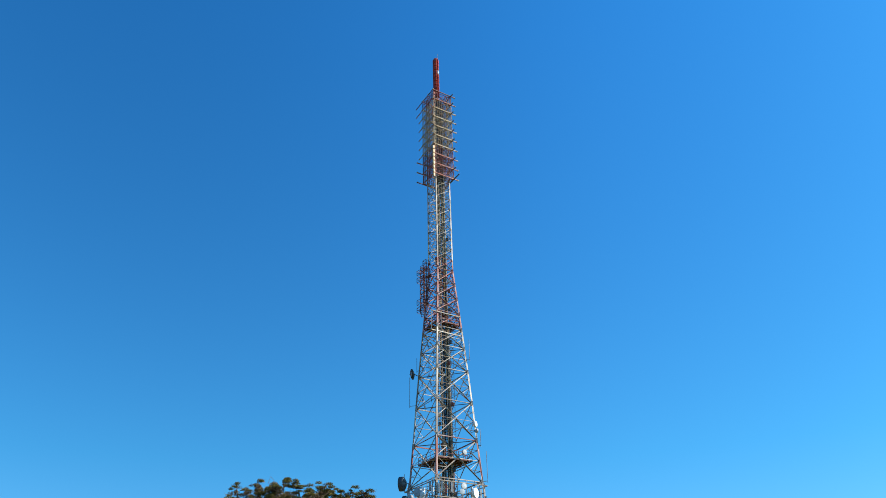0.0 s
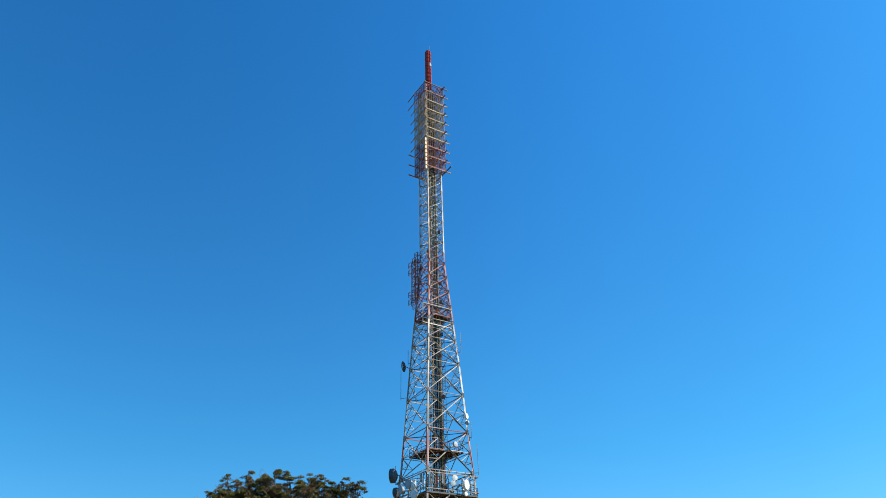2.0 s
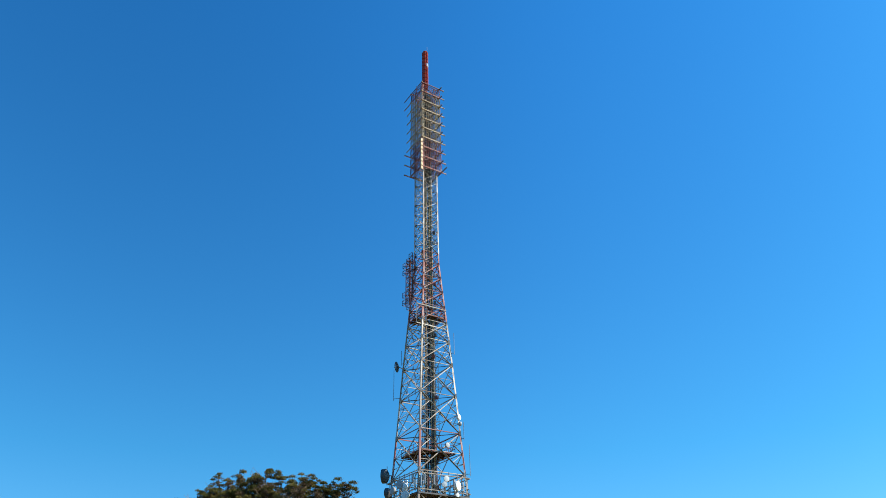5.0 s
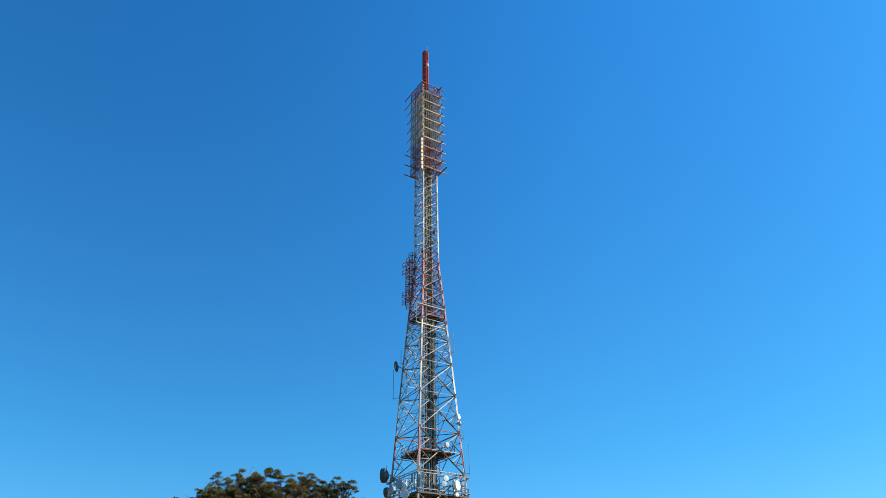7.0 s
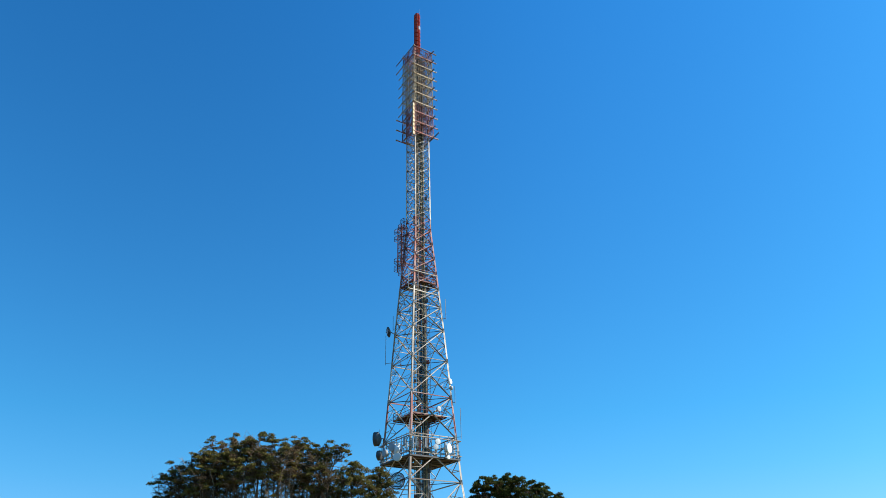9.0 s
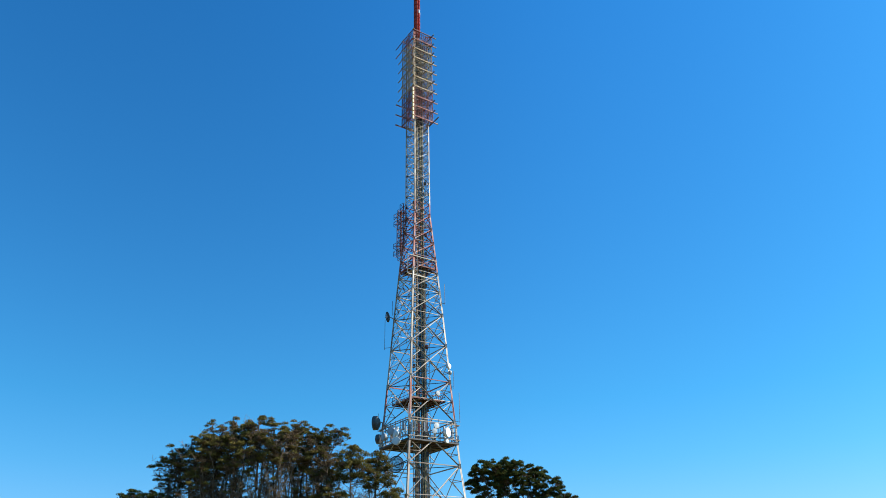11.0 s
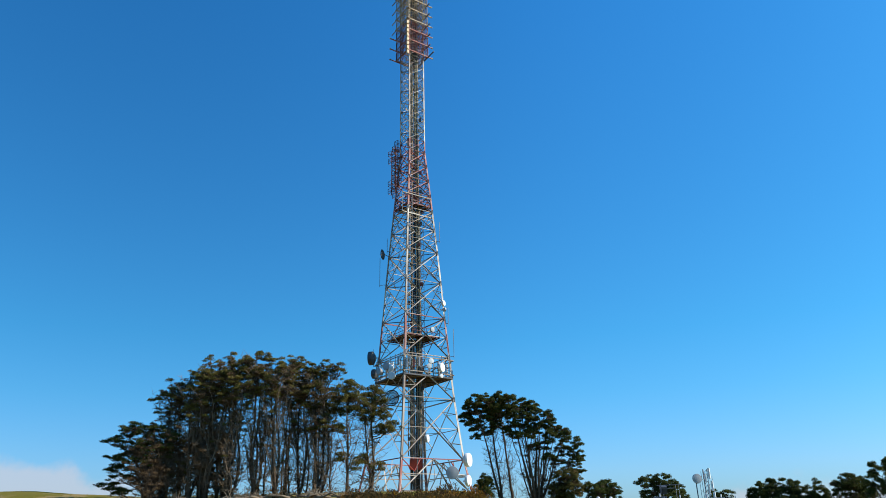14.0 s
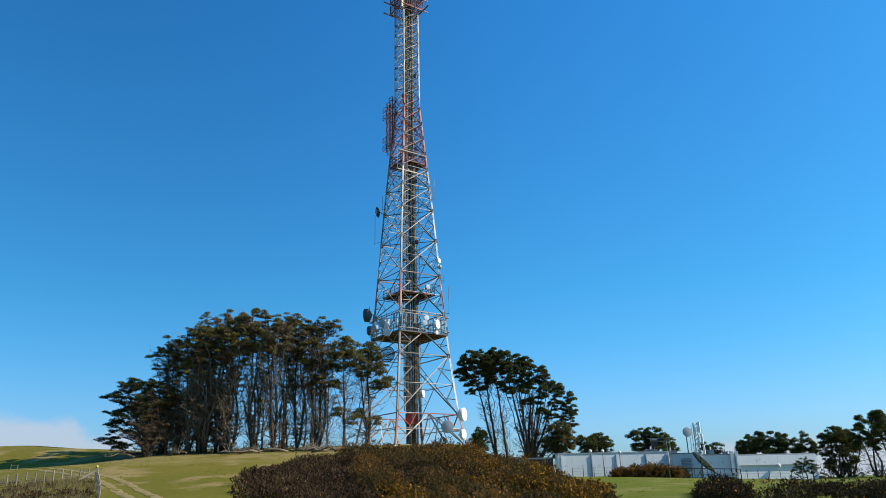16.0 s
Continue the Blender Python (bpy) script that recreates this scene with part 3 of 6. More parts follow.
# ---- platforms ----
def platform(z, out, mat, rail, holes, label):
    p = thing("tower_platform", (TX, TY, z), label, "platform", "platforms on the tower")
    h = half_diag(z) + out
    ins = 0.28
    for k in range(4):
        a, b = corner(k, z, h), corner((k + 1) % 4, z, h)
        ia, ib = corner(k, z, h * ins), corner((k + 1) % 4, z, h * ins)
        bar(p, "edge_beam", a - Vector((0, 0, 0.1)), b - Vector((0, 0, 0.1)), 0.2, rail, up=(0, 0, 1))
        n = 7
        for i in range(n):
            q0, q1 = a.lerp(b, i / n), a.lerp(b, (i + 0.93) / n)
            r0, r1 = ia.lerp(ib, i / n), ia.lerp(ib, (i + 0.93) / n)
            if holes and (i + k) % holes == 0:
                continue
            up = Vector((0, 0, 0.07))
            v = [q0, q1, r1, r0]
            v = [tuple(w) for w in v] + [tuple(w + up) for w in v]
            child("floor_plate", link_mesh("floor_plate", v, [(3, 2, 1, 0), (4, 5, 6, 7), (0, 1, 5, 4), (1, 2, 6, 5), (2, 3, 7, 6), (3, 0, 4, 7)], mat), p)
        for i in range(5):
            q = a.lerp(b, i / 5)
            bar(p, "rail_post", q, q + Vector((0, 0, 1.15)), 0.09, rail, "tube")
        for dz in (0.6, 1.15):
            bar(p, "guard_rail", a + Vector((0, 0, dz)), b + Vector((0, 0, dz)), 0.08, rail, "tube")
        for i in range(1, 4):
            bar(p, "joist", a.lerp(b, i / 4) - Vector((0, 0, 0.1)), ia.lerp(ib, i / 4) - Vector((0, 0, 0.1)), 0.14, rail)
    return p


platform(23.6, 0.3, GRATE, DARK_STEEL, 0, "wide grated platform with dark steel guard rails carrying dishes")
platform(30.3, -1.1, GRATE, BROWN_RED, 0, "rusty red steel platform inside the lattice")
platform(53.6, -0.15, GRATE, BROWN_RED, 3, "small dark red platform high in the lattice")

# antenna rails above the wide platform
railing = thing("antenna_support_frame", (TX, TY, 26.0), "white horizontal pipe frame holding dishes above the platform", "support frame")
for k in range(4):
    h = half_diag(26.2) + 0.75
    a, b = corner(k, 26.3, h), corner((k + 1) % 4, 26.3, h)
    bar(railing, "pipe", a, b, 0.15, WHITE, "tube")
    bar(railing, "pipe", a - Vector((0, 0, 2.3)), b - Vector((0, 0, 2.3)), 0.14, WHITE, "tube")
    bar(railing, "outrigger", corner(k, 26.3, half_diag(26.3)), a, 0.16, WHITE, "tube")
    for i in range(6):
        q = a.lerp(b, (i + 0.5) / 6)
        bar(railing, "upright", q - Vector((0, 0, 2.5)), q + Vector((0, 0, 0.5)), 0.12, GALV, "tube")

# panel antennas and small boxes on the rails
def rail_panel(k, frac, z, h, w, mat, label):
    hh = half_diag(26.2) + 0.75
    q = corner(k, z, hh).lerp(corner((k + 1) % 4, z, hh), frac)
    out = (q - Vector((TX, TY, z))).normalized()
    t = thing("panel_antenna", q, label, "antenna", "panel antennas on the platform rails")
    s = Soup()
    m = Matrix.Translation(q + out * 0.22) @ Matrix.Rotation(math.atan2(out.y, out.x), 4, "Z")
    s.box((-0.08, -w / 2, 0), (0.1, w / 2, h), m)
    s.box((0.1, -w * 0.42, 0.06), (0.16, w * 0.42, h - 0.06), m)
    child("housing", s.mesh("housing", mat), t)
    bar(t, "clamp", q, q + out * 0.2, 0.1, GALV, "box")


for i, fr in enumerate((0.1, 0.2, 0.42, 0.55, 0.68, 0.86, 0.93)):
    rail_panel(3, fr, 24.3 + 0.35 * (i % 3), 1.0 + 0.3 * (i % 2), 0.3, DISH_GREY if i % 2 else DISH_WHITE, "tall narrow panel antenna clamped to a rail")
for i, fr in enumerate((0.06, 0.13, 0.2, 0.3, 0.66)):
    rail_panel(0, fr, 24.4 + 0.3 * (i % 2), 1.4, 0.26, DISH_GREY if i != 2 else BROWN_RED, "tall narrow panel antenna clamped to a rail")
for i, fr in enumerate((0.25, 0.5, 0.8)):
    rail_panel(1, fr, 24.6, 1.6, 0.32, DISH_WHITE, "tall narrow panel antenna clamped to a rail")

# white outrigger frame at the upper platform
frame_thing = thing("outrigger_frame", (TX, TY, 54), "white square-tube rectangle fixed outside the lattice", "support frame")
n_dir = (corner(0, 0, 1) - corner(1, 0, 1)).normalized()
for dz in (51.4, 55.0):
    a = corner(0, dz, half_diag(53.6) + 0.2) + n_dir * 1.1
    b = corner(1, dz, half_diag(53.6) + 0.1)
    bar(frame_thing, "rail", a, b, 0.15, WHITE, "box")
for frac in (0.0, 0.33):
    a = corner(0, 51.4, half_diag(53.6) + 0.2) + n_dir * 1.1
    b = corner(1, 51.4, half_diag(53.6) + 0.1)
    q = a.lerp(b, frac)
    bar(frame_thing, "upright", q, q + Vector((0, 0, 3.6)), 0.14, WHITE, "box")


# ---- broadcast array at the top ----
array = thing("broadcast_antenna_array", (TX, TY, 84), "tiered broadcast antenna array with booms and barred screens", "antenna")
BAYS = [85.2 + 2.46 * i for i in range(10)]
for i, z in enumerate(BAYS):
    h = half_diag(z)
    mat = RED if i < 3 or i > 7 else CREAM
    for k in range(4):
        a, b = corner(k, z, h + 1.0), corner((k + 1) % 4, z, h + 1.0)
        d = (b - a).normalized()
        over = (0.95, 0.4, 1.3 if i < 3 else 0.1, 0.1)[k]                    # past the second corner
        before = (0.1, 2.0 if i == 0 else 0.85, 0.5, 2.9 if i > 7 else 1.7 if i > 2 else 0.1)[k]  # past the first
        # right-back booms have their shade put into the colour, as dark steel
        bar(array, "boom", a - d * before, b + d * over, 0.13 if k == 3 else 0.16, DARK_STEEL if k == 1 else mat if i < 9 else BROWN_RED, "box")
        end = b + d * over
        s = Soup()
        s.spin([(0.0, -0.14), (0.12, -0.12), (0.17, 0.0), (0.12, 0.12), (0.0, 0.14)], Matrix.Translation(end), 8)
        child("end_cap", s.mesh("end_cap", CREAM, True), array)
        # standoffs to the legs
        bar(array, "standoff", corner(k, z, h), a, 0.13, mat)
        if i < 9:
            # barred reflector screen between booms
            s = Soup()
            lo, hi = z + 0.2, z + 1.95
            near = k in (0, 3)
            # left face: red screens go brown-red, the shaded side put into colour
            smat = mat if k != 3 else BROWN_RED if mat is RED else CREAM
            s.tube([(a.x, a.y, lo), (b.x, b.y, lo), (b.x, b.y, hi), (a.x, a.y, hi), (a.x, a.y, lo)], [0.05] * 5, 4)
            if not near:
                for j in range(10):
                    q = a.lerp(b, (j + 0.3) / 9.6)
                    s.bar((q.x, q.y, lo), (q.x, q.y, hi), 0.085 if j % 2 else 0.12)
            screen = child("reflector_screen", s.mesh("reflector_screen", smat), array)
            if near:
                for j in range(10):
                    q = a.lerp(b, (j + 0.3) / 9.6)
                    bar(screen, "screen_bar", (q.x, q.y, lo), (q.x, q.y, hi), 0.085 if j % 2 else 0.12, smat, "box")
            else:
                tagged(screen, kind="stuff")
            # dipoles in front
            mid_out = ((a + b) / 2 - Vector((TX, TY, z))).normalized()
            for t in (0.28, 0.72):
                s = Soup()
                q = a.lerp(b, t) + Vector((0, 0, 1.2))
                s.bar(q, q + mid_out * 0.55, 0.09)
                s.bar(q + mid_out * 0.55 - Vector((0, 0, 0.75)), q + mid_out * 0.55 + Vector((0, 0, 0.75)), 0.08)
                child("dipole", s.mesh("dipole", mat), array)
# white segmented strip antenna on the near corner
strip = thing("strip_antenna", (TX, TY, 85), "narrow segmented white panel antenna on the near corner", "antenna")
for i in range(8):
    q = corner(0, 84.0 + i * 0.98, half_diag(86), 1.4)
    child("segment", unit("box", STRIP), strip, bar_pose(q, q + Vector((0, 0, 0.74)), 0.32, None, (0.75, 0.66, 0)))
bar(strip, "spine", corner(0, 84.0, half_diag(86), 1.15), corner(0, 92.0, half_diag(86), 1.15), 0.16, BROWN_RED, "tube")

# red mast antenna
mast = thing("mast_antenna", (TX, TY, 107.6), "slim orange-red mast of stacked panel antennas on the tower top", "antenna")
bar(mast, "core", (TX, TY, 106.5), (TX, TY, 119.2), 0.7, BROWN_RED, "tube")
for i in range(10):
    z = 107.7 + i * 1.143
    for k in range(4):
        q = corner(k, z, 0.47)
        s = Soup()
        m = Matrix.Translation(q) @ Matrix.Rotation(TOWARD - TURN + k * math.pi / 2, 4, "Z")
        s.box((-0.14, -0.3, 0.1), (0.12, 0.3, 1.06), m)
        s.box((0.12, -0.22, 0.1), (0.17, 0.22, 1.0), m)
        white = (i == 6 and k == 1)
        child("panel", s.mesh("panel", DISH_WHITE if white else MAST_RED), mast)
bar(mast, "top_plate", (TX, TY, 119.15), (TX, TY, 119.3), 1.1, MAST_RED, "tube")
bar(mast, "lightning_rod", (TX + 0.45, TY - 0.1, 119.2), (TX + 0.45, TY - 0.1, 120.9), 0.07, GALV, "tube")

# ---- side dipole array on the left leg ----
side = thing("side_dipole_array", (TX - 3, TY, 57), "dark rust-red stack of dipole cages beside the lattice", "antenna")
ldir = (corner(3, 0, 1) - corner(0, 0, 1)).normalized()
for col, (off, back, z0, z1) in enumerate(((2.2, 0.0, 57.6, 67.0), (3.7, 0.2, 57.9, 66.8), (2.9, 1.6, 57.4, 68.0), (1.0, -0.6, 58.5, 67.2))):
    p = corner(3, 0, half_diag(61)) + ldir * (off - 1.0) + Vector((0.2, 1, 0)) * back
    bar(side, "pole", (p.x, p.y, z0), (p.x, p.y, z1), 0.16, BROWN_RED, "tube")
    for i in range(6):
        z = z0 + 0.6 + (z1 - z0 - 1.2) * i / 5
        if col == 1 and 1 < i < 4:                     # the outer pole carries cages at its ends only
            continue
        s = Soup()
        s.bar((p.x - 0.62, p.y, z), (p.x + 0.62, p.y, z), 0.08)
        cage = child("dipole_cage", s.mesh("dipole_cage", BROWN_RED), side)
        for sg in (-0.62, 0.62):
            bar(cage, "cage_rod", (p.x + sg, p.y, z - 0.45), (p.x + sg, p.y, z + 0.45), 0.075, BROWN_RED)
            bar(cage, "cage_rod", (p.x, p.y + sg, z - 0.45), (p.x, p.y + sg, z + 0.45), 0.075, BROWN_RED)
            for zz in (-0.45, 0.45):
                bar(cage, "cage_rod", (p.x + sg, p.y, z + zz), (p.x, p.y + sg, z + zz), 0.06, BROWN_RED)
                bar(cage, "cage_rod", (p.x + sg, p.y, z + zz), (p.x, p.y - sg, z + zz), 0.06, BROWN_RED)
for z in (58.5, 61.5, 64.5):
    a = corner(3, z, half_diag(z))
    bar(side, "arm", a, a + ldir * 2.2, 0.14, BROWN_RED)
    bar(side, "arm", a, a + ldir * 0.9 + Vector((0.2, 1.3, 0)), 0.14, BROWN_RED)


# ---- dishes ----
def aim(place, heading, pitch=0.0):
    """A pose whose z axis points along the heading (degrees clockwise from away-from-camera) with a pitch."""
    a, e = radians(heading), radians(pitch)
    v = Vector((math.sin(a) * math.cos(e), math.cos(a) * math.cos(e), math.sin(e)))
    return Matrix.Translation(place) @ v.to_track_quat("Z", "Y").to_matrix().to_4x4()


def dish(place, dia, heading, mat, label, anchor, deep=0.35, front=None, pitch=0.0):
    """A shrouded microwave dish: drum, dished back, radome, and a pipe to its anchor on the tower."""
    place = Vector(place)
    d = thing("microwave_dish", place, label, "dish antenna", "dishes on the tower")
    m, r = aim(place, heading, pitch), dia / 2
    s = Soup()
    s.spin([(r * 0.12, -r * 0.42), (r * 0.45, -r * 0.34), (r * 0.8, -r * 0.14), (r * 0.98, 0.0), (r, 0.04), (r, deep * dia), (r * 0.96, deep * dia + 0.02)], m, 24)
    shroud = child("shroud", s.mesh("shroud", mat, True), d)
    s = Soup()
    s.spin([(r * 0.965, deep * dia + 0.01), (r * 0.6, deep * dia + r * 0.07), (r * 0.25, deep * dia + r * 0.1), (0.001, deep * dia + r * 0.105)], m, 24)
    child("radome", s.mesh("radome", front or mat, True), shroud)
    s = Soup()
    back = m @ Vector((0, 0, -r * 0.4))
    s.tube([back, m @ Vector((0, 0, -r * 0.75)), Vector(anchor)], [r * 0.13, 0.08, 0.07], 6)
    child("mount", s.mesh("mount", GALV), d)
    return d


def grid_dish(place, dia, heading, mat, label, anchor):
    """An open grid parabola: hoop, bowed bars and feed arm."""
    place = Vector(place)
    d = thing("grid_dish", place, label, "dish antenna", "dishes on the tower")
    m, r = aim(place, heading), dia / 2
    s = Soup()
    s.tube([m @ Vector((r * math.cos(a), r * math.sin(a), r * 0.35)) for a in np.linspace(0, 2 * math.pi, 21)], [0.075] * 21, 5)
    child("hoop", s.mesh("hoop", mat), d)
    s = Soup()
    for x in np.linspace(-0.93, 0.93, 19) * r:
        e = math.sqrt(max(0.0, r * r - x * x))
        s.tube([m @ Vector((x, y, 0.35 * (x * x + y * y) / r)) for y in np.linspace(-e, e, 7)], [0.036] * 7, 4)
    for q in (0.35, 0.7):
        s.tube([m @ Vector((q * r * math.cos(a), q * r * math.sin(a), 0.35 * q * q * r)) for a in np.linspace(0, 2 * math.pi, 17)], [0.045] * 17, 4)
    s.tube([m @ Vector((0, 0, 0)), m @ Vector((0, 0, r * 0.9))], [0.05, 0.05], 5)
    child("grid_bars", s.mesh("grid_bars", mat), d)
    s = Soup()
    s.tube([place, Vector(anchor)], [0.07, 0.07], 6)
    child("mount", s.mesh("mount", DARK_STEEL), d)
    return d


dish((-12.0, 108.7, 27.05), 2.15, -80, DRUM_DARK, "large dark drum dish on the tower's outer frame", corner(3, 26.3, 6.0), 0.3)
dish((-11.6, 108.5, 24.5), 1.5, -70, DRUM_DARK, "dark drum dish below a larger one", corner(3, 24.2, 6.1), 0.28)
grid_dish((-8.6, 105.6, 20.1), 2.35, 200, DARK_STEEL, "dark open grid dish under the platform", corner(0, 20.5, 6.2))
dish((-2.8, 105.8, 25.7), 0.85, 160, DISH_WHITE, "small white microwave dish", corner(0, 26.3, 6.0).lerp(corner(1, 26.3, 6.0), 0.55))
dish((-3.05, 105.7, 24.9), 0.8, 170, DISH_WHITE, "small white microwave dish under another", corner(0, 24.0, 6.2).lerp(corner(1, 24.0, 6.2), 0.52))
dish((-1.35, 107.0, 24.9), 1.45, 120, DISH_WHITE, "white drum dish turned sideways on the platform rail", corner(0, 24.5, 6.2).lerp(corner(1, 24.5, 6.2), 0.8), 0.3)
dish((-1.25, 107.0, 23.6), 0.6, 150, DISH_WHITE, "tiny white dish by the platform edge", corner(0, 23.6, 6.2).lerp(corner(1, 23.6, 6.2), 0.85))
dish((-9.4, 105.6, 25.0), 1.3, 215, DISH_GREY, "grey microwave dish on the platform rail", corner(0, 24.5, 6.2).lerp(corner(3, 24.5, 6.2), 0.52))
dish((-8.7, 105.0, 24.5), 1.2, 245, DISH_WHITE, "white microwave dish on the platform rail", corner(0, 24.5, 6.2).lerp(corner(3, 24.5, 6.2), 0.35))
dish((-8.65, 105.0, 23.4), 1.2, 200, DISH_WHITE, "white microwave dish hung below the rail", corner(0, 23.6, 6.2).lerp(corner(3, 23.6, 6.2), 0.35))
dish((-10.6, 106.7, 24.4), 1.1, 230, DISH_GREY, "grey microwave dish near the drum dishes", corner(0, 24.4, 6.2).lerp(corner(3, 24.4, 6.2), 0.75))
dish((2.15, 105.4, 10.9), 1.95, 116, DISH_WHITE, "big white drum dish on the lowest leg", corner(1, 10.9, 7.6), 0.3)
# grey shell stands for the unlit side of this dish
dish((0.1, 104.2, 9.1), 1.8, 178, DISH_GREY, "drum dish facing down the slope, its shade put into a grey shell", corner(0, 9.1, 8.1).lerp(corner(1, 9.1, 8.1), 0.82), 0.2)
dish((2.2, 105.0, 8.0), 1.55, 118, DISH_WHITE, "white drum dish near the ground on a leg", corner(1, 8.2, 8.2), 0.25)
dish((-3.9, 111.5, 14.8), 1.2, 110, DISH_WHITE, "white dish behind the cable column", (CX + 0.9, CY + 0.9, 14.8))
dish((-0.8, 108.8, 35.9), 0.9, 120, DISH_WHITE, "small white dish high on a leg", corner(1, 35.9, half_diag(35.9)))
dish((-0.6, 108.9, 34.9), 0.7, 60, DISH_GREY, "small grey dish high on a leg", corner(1, 34.9, half_diag(34.9)))
dish((-2.6, 106.6, 30.9), 0.8, 140, DISH_GREY, "grey dish beside the red platform", corner(0, 30.6, 5.3).lerp(corner(1, 30.6, 5.3), 0.6))
grid_dish((-10.5, 109.4, 45.0), 1.7, -75, DARK_STEEL, "dark grid dish high on a leg", corner(3, 45.0, half_diag(45)))
# whip aerials
for k, z, out, length in ((1, 27.0, 0.9, 4.5), (1, 47.0, 0.7, 3.6), (3, 40.0, 1.2, 5.0), (1, 32.5, 0.6, 2.6), (3, 46.0, 0.5, 2.4), (3, 26.5, 0.9, 2.6), (0, 26.5, 0.8, 2.2)):
    a = corner(k, z, half_diag(z))
    b = corner(k, z, half_diag(z), out)
    w = thing("whip_aerial", b, "thin grey whip aerial on a short arm", "aerial", "whip aerials on the tower")
    bar(w, "arm", a, b, 0.09, GALV, "tube")
    bar(w, "whip", b - Vector((0, 0, 0.3)), b + Vector((0, 0, length)), 0.085, GALV, "tube")
# small aerials on the shaded leg
for i in range(14):
    z = 37.5 + i * 0.9
    a = corner(3, z, half_diag(z)).lerp(corner(0, z, half_diag(z)), 0.25 + 0.25 * (i % 3))
    y = thing("yagi_aerial", a, "small dark yagi aerial clamped in the lattice", "aerial", "small aerials on the tower")
    e = a + Vector((-0.5 + 0.3 * (i % 4), -1.0, 0.1))
    bar(y, "beam", a, e, 0.07, DARK_STEEL, "tube")
    for s in (0.25, 0.5, 0.75, 1.0):
        q = a.lerp(e, s)
        bar(y, "element", q - Vector((0, 0, 0.36)), q + Vector((0, 0, 0.36)), 0.045, DARK_STEEL, "tube")


# ---- trees ----
def crooked(p, q, n, sway, rng, belly=0.0):
    """A wavering line from p to q; belly sags it outwards before it turns up."""
    p, q = Vector(p), Vector(q)
    d = q - p
    side = Vector((d.y, -d.x, 0)) if abs(d.x) + abs(d.y) > 0.1 else Vector((1, 0, 0))
    side.normalize()
    a, b = rng.uniform(-1, 1) * sway, rng.uniform(-1, 1) * sway
    out = []
    for i in range(n + 1):
        s = i / n
        v = p + d * s + side * (a * math.sin(s * 3.1416) + b * math.sin(s * 6.28)) - Vector((0, 0, belly * math.sin(s * 3.1416)))
        if 0 < i < n:
            v += Vector((rng.uniform(-1, 1), rng.uniform(-1, 1), rng.uniform(-1, 1))) * sway * 0.18
        out.append(v)
    return out


def taper(r0, r1, n):
    return [r0 + (r1 - r0) * (i / n) ** 0.8 for i in range(n + 1)]


def on_line(pts, s):
    s = min(0.9999, max(0.0, s)) * (len(pts) - 1)
    i = int(s)
    return pts[i].lerp(pts[i + 1], s - i)


